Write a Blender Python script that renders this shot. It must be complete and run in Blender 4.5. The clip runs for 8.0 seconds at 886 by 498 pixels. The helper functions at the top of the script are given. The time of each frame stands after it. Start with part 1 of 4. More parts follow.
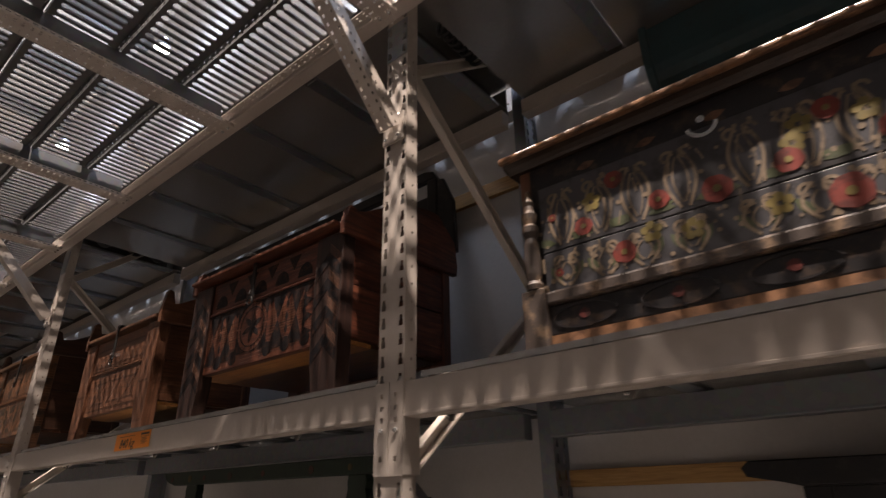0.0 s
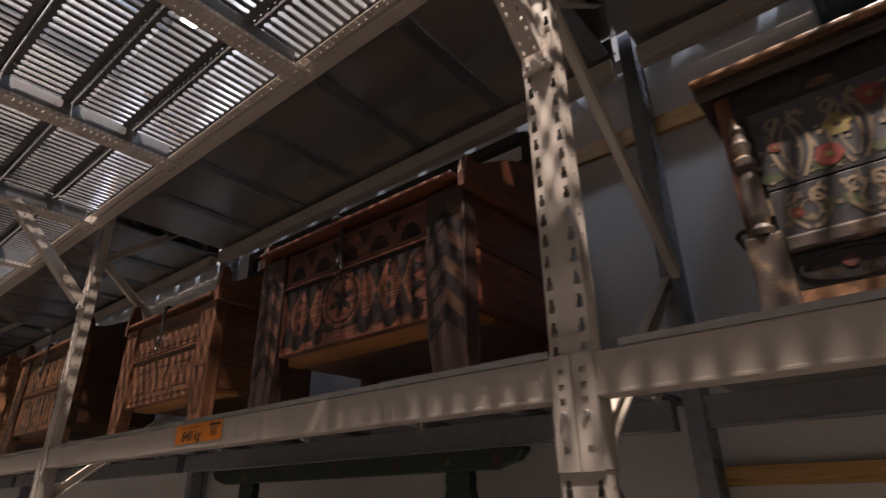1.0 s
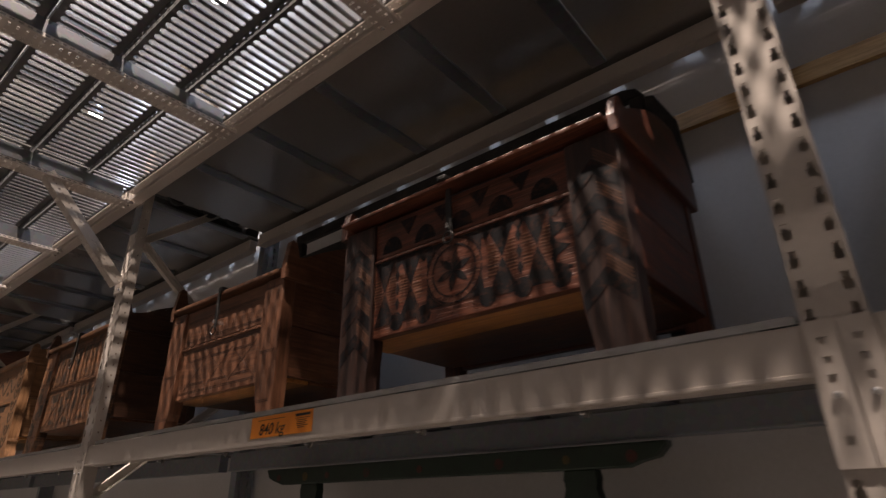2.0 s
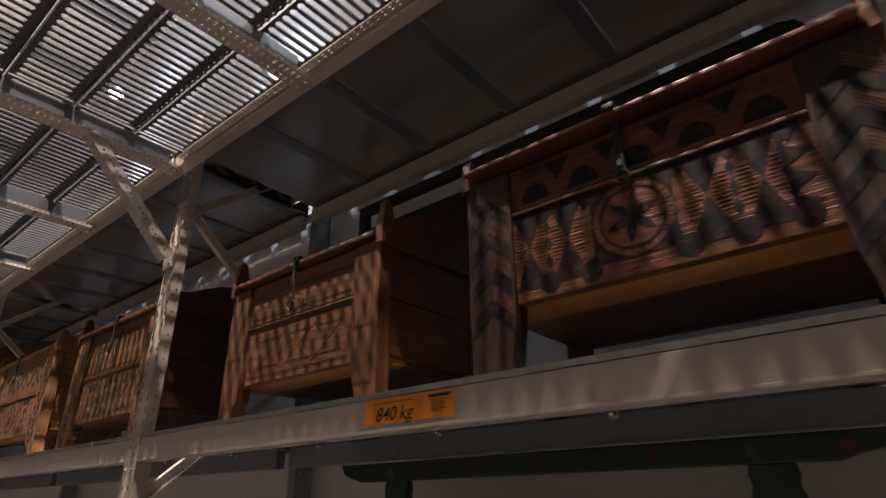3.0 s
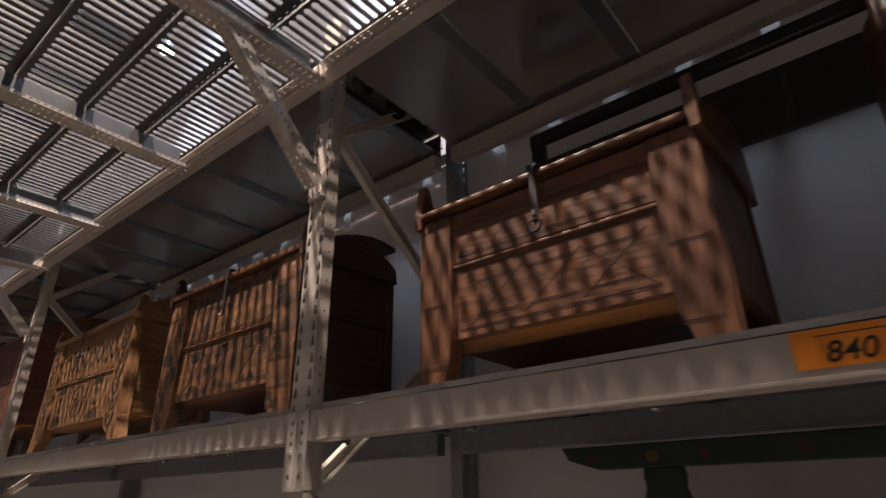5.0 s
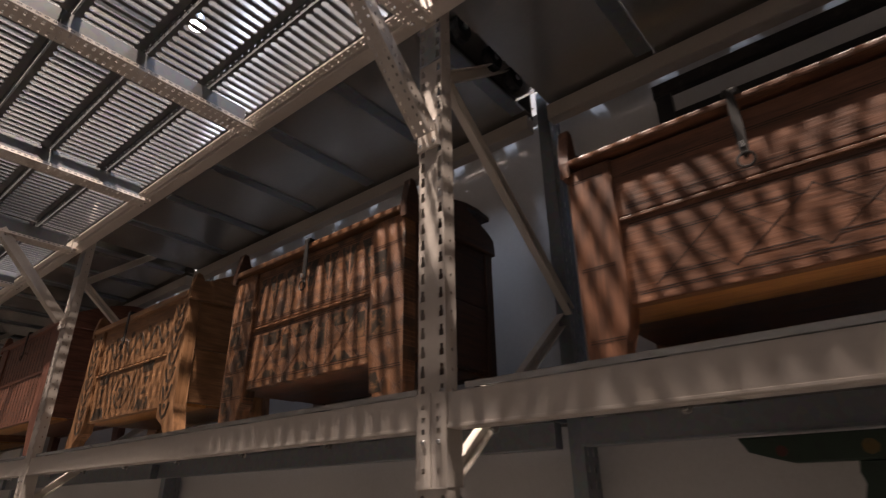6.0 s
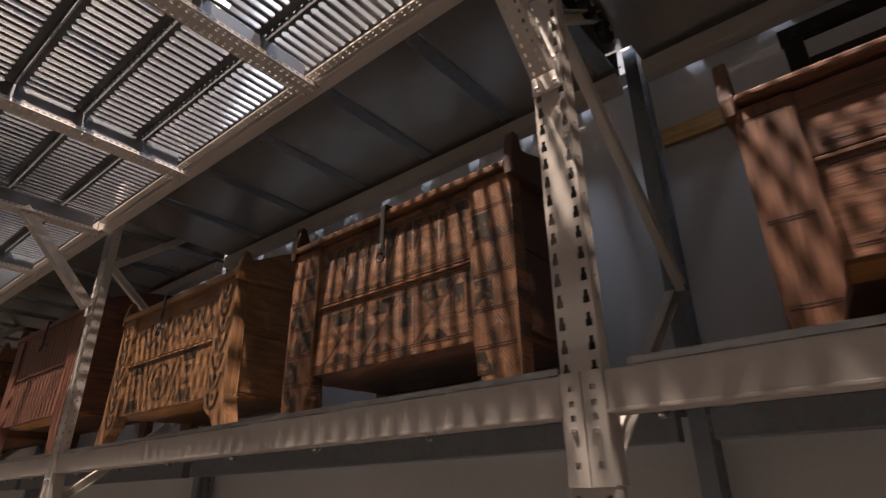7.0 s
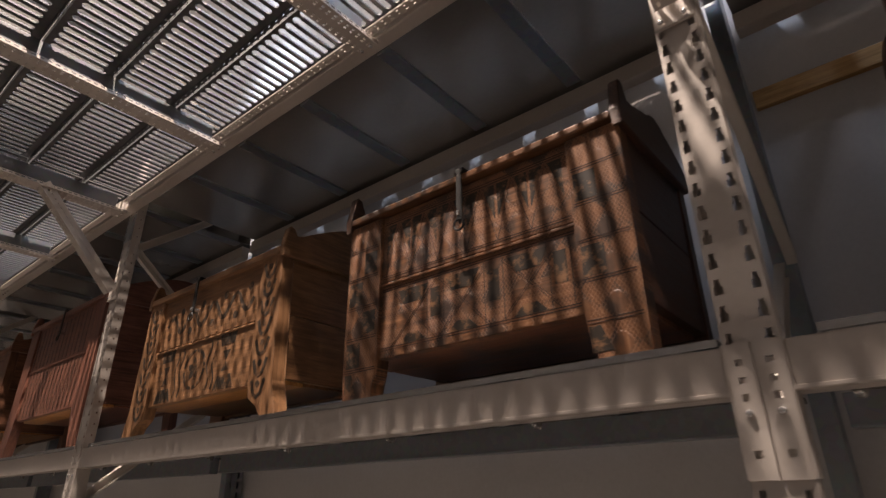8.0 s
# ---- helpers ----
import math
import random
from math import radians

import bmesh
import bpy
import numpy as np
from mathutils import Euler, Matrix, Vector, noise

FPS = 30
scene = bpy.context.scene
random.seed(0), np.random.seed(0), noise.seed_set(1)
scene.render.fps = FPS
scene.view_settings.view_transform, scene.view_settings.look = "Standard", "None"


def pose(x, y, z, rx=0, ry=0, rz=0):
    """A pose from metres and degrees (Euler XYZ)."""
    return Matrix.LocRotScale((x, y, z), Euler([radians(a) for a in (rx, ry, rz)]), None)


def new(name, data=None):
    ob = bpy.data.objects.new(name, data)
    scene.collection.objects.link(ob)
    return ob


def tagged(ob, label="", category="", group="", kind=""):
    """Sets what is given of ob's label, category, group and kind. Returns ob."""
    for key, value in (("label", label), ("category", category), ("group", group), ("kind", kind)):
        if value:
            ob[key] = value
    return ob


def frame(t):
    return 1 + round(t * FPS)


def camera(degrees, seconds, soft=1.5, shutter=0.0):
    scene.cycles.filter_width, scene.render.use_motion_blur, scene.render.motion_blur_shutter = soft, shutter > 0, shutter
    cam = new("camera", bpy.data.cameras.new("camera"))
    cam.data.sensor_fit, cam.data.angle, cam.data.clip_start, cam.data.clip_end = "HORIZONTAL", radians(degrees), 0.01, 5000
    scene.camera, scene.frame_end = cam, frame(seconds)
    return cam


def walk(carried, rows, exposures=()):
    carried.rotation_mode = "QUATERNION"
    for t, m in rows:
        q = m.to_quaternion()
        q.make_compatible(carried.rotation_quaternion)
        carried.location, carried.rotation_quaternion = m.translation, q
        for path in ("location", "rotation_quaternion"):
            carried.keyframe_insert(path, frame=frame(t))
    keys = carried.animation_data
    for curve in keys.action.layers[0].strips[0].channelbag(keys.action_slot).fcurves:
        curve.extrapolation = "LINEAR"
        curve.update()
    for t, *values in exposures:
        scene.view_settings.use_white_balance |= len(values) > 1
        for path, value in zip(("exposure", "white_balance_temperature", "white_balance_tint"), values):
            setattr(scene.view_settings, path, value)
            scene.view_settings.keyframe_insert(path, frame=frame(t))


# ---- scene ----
cam = camera(75.8, 8.0, soft=1.35, shutter=0.45)
# seconds, place, pitch, roll, yaw
ROWS = [
    (0.0, -0.0049, -0.0263, 1.4937, 24.065, 0.917, 39.736),
    (0.5, -0.2485, -0.0158, 1.5039, 24.046, 0.931, 39.604),
    (1.0, -0.4989, -0.0298, 1.5047, 24.052, 0.860, 39.609),
    (1.5, -0.7030, -0.0492, 1.5099, 24.117, 0.820, 39.510),
    (3.0, -1.4456, -0.0467, 1.5233, 24.081, 0.770, 39.357),
    (3.5, -1.6629, -0.0608, 1.5249, 24.171, 0.694, 39.278),
    (4.0, -1.9325, -0.0571, 1.5212, 24.062, 0.742, 39.342),
    (4.5, -2.1685, -0.0667, 1.5178, 24.039, 0.732, 39.237),
    (6.0, -2.9011, -0.0904, 1.5211, 24.109, 0.711, 39.489),
    (6.5, -3.1137, -0.0833, 1.5288, 24.083, 0.695, 39.482),
    (7.0, -3.3030, -0.0809, 1.5276, 24.129, 0.693, 39.505),
    (7.5, -3.4671, -0.0753, 1.5268, 24.054, 0.630, 39.433),
    (8.0, -3.6228, -0.0685, 1.5258, 24.053, 0.575, 39.464),
]
walk(cam, [(t, pose(x, y, z, 90 + pitch, roll, yaw)) for t, x, y, z, pitch, roll, yaw in ROWS],
     [(0.0, 0.17), (1.5, 0.12), (3.0, 0.04), (4.5, 0.03), (6.0, 0.11), (8.0, 0.15)])

# ---- light ----
world = bpy.data.worlds.new("hall")
world.use_nodes = True
world.node_tree.nodes["Background"].inputs[0].default_value = (0.5, 0.55, 0.65, 1)
world.node_tree.nodes["Background"].inputs[1].default_value = 0.02
scene.world = world
LAMP_X = [-11.63, -9.25, -6.87, -4.49, -2.11, 0.27, 2.65]
LAMP_Z = 5.33
WEAK = -2.11          # a tired lamp
# y of each row, x of its lamps, watts down and up, bulb radius, colour
LAMP_ROWS = ((1.45, LAMP_X[2:6], 390.0, 18.0, 0.19, (0.70, 0.79, 1.0)), (0.198, LAMP_X, 1330.0, 18.0, 0.03, (1.0, 0.82, 0.71)))
for lamp_y, lamp_xs, down, up, radius, tint in LAMP_ROWS:
    for lamp_x in lamp_xs:
        beam_light = bpy.data.lights.new("lamp_beam", "SPOT")
        beam_light.energy, beam_light.shadow_soft_size, beam_light.color = down * (0.6 if lamp_x == WEAK else 1.0), radius, tint
        beam_light.spot_size, beam_light.spot_blend = radians(88), 0.9
        new("lamp_beam", beam_light).matrix_world = pose(lamp_x, lamp_y, LAMP_Z - 0.06)
        glow = bpy.data.lights.new("lamp_glow", "POINT")
        glow.energy, glow.shadow_soft_size, glow.color = up, 0.05, tint
        new("lamp_glow", glow).matrix_world = pose(lamp_x + 0.14, lamp_y, LAMP_Z + 0.26)

# ---- materials ----


def start(name, rough=0.6, metal=0.0):
    m = bpy.data.materials.new(name)
    m.use_nodes = True
    nt = m.node_tree
    b = nt.nodes["Principled BSDF"]
    b.inputs["Roughness"].default_value, b.inputs["Metallic"].default_value = rough, metal
    return m, nt, b


def node(nt, kind, **values):
    n = nt.nodes.new(kind)
    for key, value in values.items():
        if key == "operation":
            n.operation = value
        elif key == "blend":
            n.blend_type = value
        elif key == "data":
            n.data_type = value
        else:
            n.inputs[key.replace("_", " ")].default_value = value
    return n


def math2(nt, operation, a, b=None):
    n = nt.nodes.new("ShaderNodeMath")
    n.operation = operation
    for i, v in enumerate((a, b)):
        if v is None:
            continue
        if isinstance(v, (int, float)):
            n.inputs[i].default_value = v
        else:
            nt.links.new(v, n.inputs[i])
    return n.outputs[0]


def coords(nt, scale=(1, 1, 1), turn=(0, 0, 0), drift=True):
    tc = nt.nodes.new("ShaderNodeTexCoord")
    mp = nt.nodes.new("ShaderNodeMapping")
    mp.inputs["Scale"].default_value = scale
    mp.inputs["Rotation"].default_value = [radians(a) for a in turn]
    nt.links.new(tc.outputs["Object"], mp.inputs["Vector"])
    if drift:
        info = nt.nodes.new("ShaderNodeObjectInfo")
        nt.links.new(math2(nt, "MULTIPLY", info.outputs["Random"], 37.0), mp.inputs["Location"])
    return mp.outputs[0]


def noise_tex(nt, vec, scale, detail=4.0, rough=0.55, warp=0.0):
    n = node(nt, "ShaderNodeTexNoise", Scale=scale, Detail=detail, Roughness=rough, Distortion=warp)
    nt.links.new(vec, n.inputs["Vector"])
    return n.outputs["Fac"]


def ramp(nt, fac, stops):
    r = nt.nodes.new("ShaderNodeValToRGB")
    e = r.color_ramp.elements
    while len(e) < len(stops):
        e.new(0.5)
    for el, (p, c) in zip(e, stops):
        el.position, el.color = p, (*c, 1)
    nt.links.new(fac, r.inputs[0])
    return r.outputs[0]


def mix(nt, fac, a, b, blend="MIX"):
    n = nt.nodes.new("ShaderNodeMixRGB")
    n.blend_type = blend
    for slot, v in zip((0, 1, 2), (fac, a, b)):
        if isinstance(v, (int, float)):
            n.inputs[slot].default_value = v
        elif isinstance(v, tuple):
            n.inputs[slot].default_value = (*v, 1)
        else:
            nt.links.new(v, n.inputs[slot])
    return n.outputs[0]


def bump(nt, b, height, strength=0.3, distance=0.002):
    n = node(nt, "ShaderNodeBump", Strength=strength, Distance=distance)
    nt.links.new(height, n.inputs["Height"])
    nt.links.new(n.outputs[0], b.inputs["Normal"])


def steel(name, color, rough=0.45, metal=0.0, spangle=0.0, dirt=0.12, blotch=0.1):
    m, nt, b = start(name, rough, metal)
    v = coords(nt)
    big = noise_tex(nt, v, 2.2, 5.0)
    fine = noise_tex(nt, v, 60.0, 3.0)
    dark = tuple(c * (1 - dirt) for c in color)
    col = ramp(nt, big, [(0.3, dark), (0.62, color)])
    if spangle:
        vo = node(nt, "ShaderNodeTexVoronoi", Scale=45.0)
        nt.links.new(v, vo.inputs["Vector"])
        col = mix(nt, spangle, col, vo.outputs["Color"], "SOFT_LIGHT")
    col = mix(nt, 0.06, col, ramp(nt, fine, [(0.35, (0.3, 0.3, 0.3)), (0.65, (0.7, 0.7, 0.7))]), "OVERLAY")
    nt.links.new(col, b.inputs["Base Color"])
    nt.links.new(math2(nt, "ADD", math2(nt, "MULTIPLY", big, blotch), rough - blotch / 2), b.inputs["Roughness"])
    bump(nt, b, fine, 0.05, 0.001)
    return m


def wood(name, dark, mid, light, axis="x", rough=0.5, carve="", soot=0.35):
    m, nt, b = start(name, rough)
    stretch = {"x": (1.2, 16, 16), "y": (16, 1.2, 16), "z": (16, 16, 1.2)}[axis]
    v = coords(nt, stretch)
    plain = coords(nt, drift=False)
    grain = noise_tex(nt, v, 4.2, 7.0, 0.62, 0.5)
    fine = noise_tex(nt, v, 14.0, 4.0, 0.6)
    stain = noise_tex(nt, coords(nt), 5.0, 4.0, 0.6)
    col = ramp(nt, grain, [(0.3, dark), (0.5, mid), (0.72, light)])
    col = mix(nt, 0.22, col, ramp(nt, fine, [(0.3, (0.2, 0.2, 0.2)), (0.7, (0.8, 0.8, 0.8))]), "OVERLAY")
    col = mix(nt, ramp(nt, stain, [(0.42, (0, 0, 0)), (0.68, (soot, soot, soot))]), col, tuple(c * 0.35 for c in dark))
    height = math2(nt, "ADD", math2(nt, "MULTIPLY", grain, 0.6), math2(nt, "MULTIPLY", fine, 0.4))
    if carve:
        sep = nt.nodes.new("ShaderNodeSeparateXYZ")
        nt.links.new(plain, sep.inputs[0])
        x, z = sep.outputs["X"], sep.outputs["Z"]
        lines = []
        if carve == "hatch":
            for s in (0.72, -0.72):
                w = math2(nt, "ADD", x, math2(nt, "MULTIPLY", z, s))
                lines.append(math2(nt, "SINE", math2(nt, "MULTIPLY", w, 2 * math.pi / 0.0105)))
            net = math2(nt, "MAXIMUM", lines[0], lines[1])
            # lozenge fields of crossed lines between smooth fields
            a = math2(nt, "SINE", math2(nt, "MULTIPLY", math2(nt, "ADD", x, math2(nt, "MULTIPLY", z, 0.9)), 2 * math.pi / 0.165))
            c = math2(nt, "SINE", math2(nt, "MULTIPLY", math2(nt, "SUBTRACT", x, math2(nt, "MULTIPLY", z, 0.9)), 2 * math.pi / 0.165))
            field = math2(nt, "MULTIPLY", a, c)
            mask = ramp(nt, math2(nt, "ADD", field, 0.4), [(0.0, (0, 0, 0)), (0.12, (1, 1, 1))])
            smut = noise_tex(nt, plain, 9.0, 3.0)
            fillmask = mix(nt, 1.0, ramp(nt, field, [(0.0, (0.75, 0.75, 0.75)), (0.02, (0, 0, 0))]),
                           ramp(nt, smut, [(0.45, (0, 0, 0)), (0.58, (1, 1, 1))]), "MULTIPLY")
            col = mix(nt, fillmask, col, (0.018, 0.015, 0.014))
        elif carve == "rule":
            w1 = math2(nt, "SINE", math2(nt, "MULTIPLY", z, 2 * math.pi / 0.013))
            w2 = math2(nt, "SINE", math2(nt, "MULTIPLY", math2(nt, "ADD", x, math2(nt, "MULTIPLY", z, 1.3)), 2 * math.pi / 0.016))
            net = math2(nt, "MAXIMUM", w1, math2(nt, "MULTIPLY", w2, 0.8))
            mask = ramp(nt, noise_tex(nt, plain, 11.0, 1.0), [(0.5, (0, 0, 0)), (0.54, (1, 1, 1))])
        elif carve == "flute":
            net = math2(nt, "SINE", math2(nt, "MULTIPLY", x, 2 * math.pi / 0.038))
            mask = ramp(nt, noise_tex(nt, plain, 3.0, 1.0), [(0.2, (0.4, 0.4, 0.4)), (0.6, (1, 1, 1))])
        cut = ramp(nt, net, [(0.80, (0, 0, 0)), (0.95, (1, 1, 1))])
        cut = mix(nt, 1.0, cut, mask, "MULTIPLY")
        col = mix(nt, math2(nt, "MULTIPLY", cut, 0.22 if carve == "rule" else 0.5), col, light)
        height = math2(nt, "SUBTRACT", height, math2(nt, "MULTIPLY", cut, 1.3 if carve == "rule" else 2.2))
    nt.links.new(col, b.inputs["Base Color"])
    nt.links.new(math2(nt, "ADD", math2(nt, "MULTIPLY", grain, 0.3), rough - 0.15), b.inputs["Roughness"])
    bump(nt, b, height, 0.5, 0.003)
    return m


def paint(name, color, worn, amount=0.45, rough=0.5, scale=22.0):
    m, nt, b = start(name, rough)
    v = coords(nt)
    chips = noise_tex(nt, v, scale, 6.0, 0.7)
    tone = noise_tex(nt, v, 6.0, 3.0)
    col = ramp(nt, tone, [(0.3, tuple(c * 0.6 for c in color)), (0.7, color)])
    lo = 0.5 + 0.2 * (0.5 - amount)
    col = mix(nt, ramp(nt, chips, [(lo, (0, 0, 0)), (lo + 0.12, (0.85, 0.85, 0.85))]), col, worn)
    nt.links.new(col, b.inputs["Base Color"])
    bump(nt, b, chips, 0.35, 0.002)
    return m


def plaster(name, color):
    m, nt, b = start(name, 0.75)
    v = coords(nt, drift=False)
    big = noise_tex(nt, v, 0.9, 4.0)
    fine = noise_tex(nt, v, 90.0, 3.0)
    col = ramp(nt, big, [(0.3, tuple(c * 0.86 for c in color)), (0.7, color)])
    col = mix(nt, 0.1, col, ramp(nt, fine, [(0.3, (0.3, 0.3, 0.3)), (0.7, (0.7, 0.7, 0.7))]), "OVERLAY")
    nt.links.new(col, b.inputs["Base Color"])
    bump(nt, b, fine, 0.12, 0.002)
    return m


M_RACK = steel("rack_paint", (0.50, 0.448, 0.40), 0.42, dirt=0.07)
# rack paint made lighter, standing in for lamp light on the upper braces
M_BRACE_LIT = steel("brace_paint", (0.70, 0.64, 0.57), 0.4, dirt=0.1)
M_GALV = steel("galvanised", (0.30, 0.32, 0.345), 0.38, 0.75, 0.12)
M_DECK = steel("deck_steel", (0.455, 0.44, 0.418), 0.22, 0.65, 0.03, 0.04, 0.03)
M_GRATE = steel("grating_steel", (0.115, 0.116, 0.12), 0.5, 0.45, 0.1)
M_BOLT = steel("bolt_zinc", (0.75, 0.75, 0.75), 0.25, 0.9)
M_IRON = steel("black_iron", (0.02, 0.018, 0.017), 0.55, 0.15)
M_WALL = plaster("wall_white", (0.63, 0.61, 0.595))
M_SOUTH = plaster("wall_grey", (0.34, 0.32, 0.30))
M_CEIL = plaster("ceiling_white", (0.82, 0.81, 0.79))
M_FLOOR = plaster("floor_concrete", (0.18, 0.162, 0.145))
M_RAIL = wood("rail_pine", (0.30, 0.16, 0.05), (0.48, 0.28, 0.10), (0.58, 0.36, 0.15), "x", 0.5, soot=0.1)
M_ORANGE = steel("label_orange", (0.85, 0.27, 0.02), 0.45, dirt=0.08)
M_INK = paint("label_ink", (0.015, 0.014, 0.013), (0.03, 0.03, 0.03), 0.1)
M_LENS, lens_nodes, lens_bsdf = start("lamp_lens", 0.4)
lens_bsdf.inputs["Emission Color"].default_value = (1.0, 0.95, 0.88, 1)
lens_bsdf.inputs["Emission Strength"].default_value = 12.0
M_RUBBER = paint("rubber_black", (0.012, 0.012, 0.013), (0.03, 0.03, 0.03), 0.3, 0.55)

WOODS = {
    "red": ((0.0340, 0.0115, 0.0068), (0.1180, 0.0350, 0.0180), (0.2500, 0.0850, 0.0420)),
    "dusk": ((0.015, 0.0085, 0.007), (0.036, 0.018, 0.014), (0.085, 0.039, 0.027)),
    # deep wood darkened for shade on the chest's sides and lid ends
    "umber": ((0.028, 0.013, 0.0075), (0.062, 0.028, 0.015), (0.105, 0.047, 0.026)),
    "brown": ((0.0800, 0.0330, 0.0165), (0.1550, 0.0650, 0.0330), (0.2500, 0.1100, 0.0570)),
    "deep": ((0.0800, 0.0340, 0.0150), (0.1750, 0.0770, 0.0330), (0.3000, 0.1380, 0.0620)),
    "honey": ((0.13, 0.062, 0.027), (0.24, 0.12, 0.054), (0.35, 0.185, 0.088)),
    "stripe": ((0.09, 0.032, 0.02), (0.18, 0.07, 0.044), (0.27, 0.12, 0.076)),
    # underside boards, brightened for bounce light from the floor
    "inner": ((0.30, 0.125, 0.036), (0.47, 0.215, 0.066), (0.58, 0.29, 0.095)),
}
WOOD = {}


def wood_of(tone, axis="x", carve=""):
    key = (tone, axis, carve)
    if key not in WOOD:
        WOOD[key] = wood("_".join(["wood", tone, axis, carve]).strip("_"), *WOODS[tone], axis, 0.45, carve, 0.6 if tone in ("red", "brown", "deep") else 0.35)
    return WOOD[key]


M_SOOT = paint("carved_black", (0.014, 0.013, 0.015), (0.06, 0.026, 0.016), 0.52, 0.5, 42.0)
M_SOOT.node_tree.nodes["Principled BSDF"].inputs["Specular IOR Level"].default_value = 0.2
M_CUT = paint("pale_cut_wood", (0.24, 0.11, 0.06), (0.09, 0.04, 0.022), 0.5, 0.5, 40.0)
M_SOOT2 = paint("carved_brown_black", (0.03, 0.02, 0.012), (0.22, 0.11, 0.05), 0.5, 0.5, 30.0)
M_LINE = paint("incised_line", (0.03, 0.014, 0.008), (0.10, 0.04, 0.02), 0.5, 0.6, 30.0)

# ---- mesh helpers ----


def part(name, bm, material, parent=None, label="", at=None):
    """Links a bmesh, or (verts, faces), as one mesh under a thing or a part."""
    me = bpy.data.meshes.new(name)
    if isinstance(bm, tuple):
        me.from_pydata(*bm[:1], [], bm[1])
    else:
        bmesh.ops.recalc_face_normals(bm, faces=bm.faces)
        bm.to_mesh(me)
        bm.free()
    me.materials.append(material)
    ob = new(name, me)
    if parent is not None:
        ob.parent = parent
    if at is not None:
        ob.matrix_basis = at
    if label:
        tagged(ob, label)
    return ob


def again(ob, m, parent=None):
    """One more object on the same mesh."""
    twin = new(ob.name.split(".")[0], ob.data)
    twin.parent = parent if parent is not None else ob.parent
    twin.matrix_basis = m
    return twin


def thing(name, x, y, z, label, category, group="", kind=""):
    ob = new(name)
    ob.empty_display_size = 0.1
    ob.matrix_basis = pose(x, y, z)
    return tagged(ob, label, category, group, kind)


def box(bm, x0, x1, y0, y1, z0, z1, bevel=0.0, wobble=0.0):
    made = bmesh.ops.create_cube(bm, size=1.0)["verts"]
    for v in made:
        v.co = Vector((x0 + (v.co.x + 0.5) * (x1 - x0), y0 + (v.co.y + 0.5) * (y1 - y0), z0 + (v.co.z + 0.5) * (z1 - z0)))
        if wobble:
            v.co += Vector([random.uniform(-wobble, wobble) for _ in range(3)])
    if bevel:
        edges = list({e for v in made for e in v.link_edges})
        bmesh.ops.bevel(bm, geom=edges, offset=bevel, segments=2, affect="EDGES", profile=0.6)
    return bm


def prism(bm, poly, axis, a0, a1, bevel=0.0):
    """poly: points in the plane across the axis ('x': y,z; 'y': x,z; 'z': x,y), pulled from a0 to a1."""
    def put(p, a):
        return {"x": (a, p[0], p[1]), "y": (p[0], a, p[1]), "z": (p[0], p[1], a)}[axis]
    lo = [bm.verts.new(put(p, a0)) for p in poly]
    hi = [bm.verts.new(put(p, a1)) for p in poly]
    faces = [bm.faces.new(lo), bm.faces.new(hi[::-1])]
    for i in range(len(poly)):
        j = (i + 1) % len(poly)
        faces.append(bm.faces.new((lo[j], lo[i], hi[i], hi[j])))
    if bevel:
        edges = [e for f in faces[:2] for e in f.edges]
        bmesh.ops.bevel(bm, geom=edges, offset=bevel, segments=1, affect="EDGES")
    return bm


def lathe(bm, profile, n=16, cx=0.0, cy=0.0):
    rings = []
    for r, z in profile:
        rings.append([bm.verts.new((cx + r * math.cos(2 * math.pi * i / n), cy + r * math.sin(2 * math.pi * i / n), z)) for i in range(n)])
    for a, b in zip(rings, rings[1:]):
        for i in range(n):
            bm.faces.new((a[i], a[(i + 1) % n], b[(i + 1) % n], b[i]))
    bm.faces.new(rings[0][::-1])
    bm.faces.new(rings[-1])
    return bm


def tube(bm, points, r, n=8, closed=False):
    pts = [Vector(p) for p in points]
    rings = []
    for i, p in enumerate(pts):
        a = pts[i - 1] if (i or closed) else p
        b = pts[(i + 1) % len(pts)] if (i < len(pts) - 1 or closed) else p
        way = (b - a).normalized()
        side = way.orthogonal().normalized() if not rings else (side - way * side.dot(way)).normalized()
        up = way.cross(side)
        rings.append([bm.verts.new(p + r * (math.cos(2 * math.pi * k / n) * side + math.sin(2 * math.pi * k / n) * up)) for k in range(n)])
    pairs = list(zip(rings, rings[1:])) + ([(rings[-1], rings[0])] if closed else [])
    for a, b in pairs:
        for k in range(n):
            bm.faces.new((a[k], a[(k + 1) % n], b[(k + 1) % n], b[k]))
    if not closed:
        bm.faces.new(rings[0][::-1])
        bm.faces.new(rings[-1])
    return bm


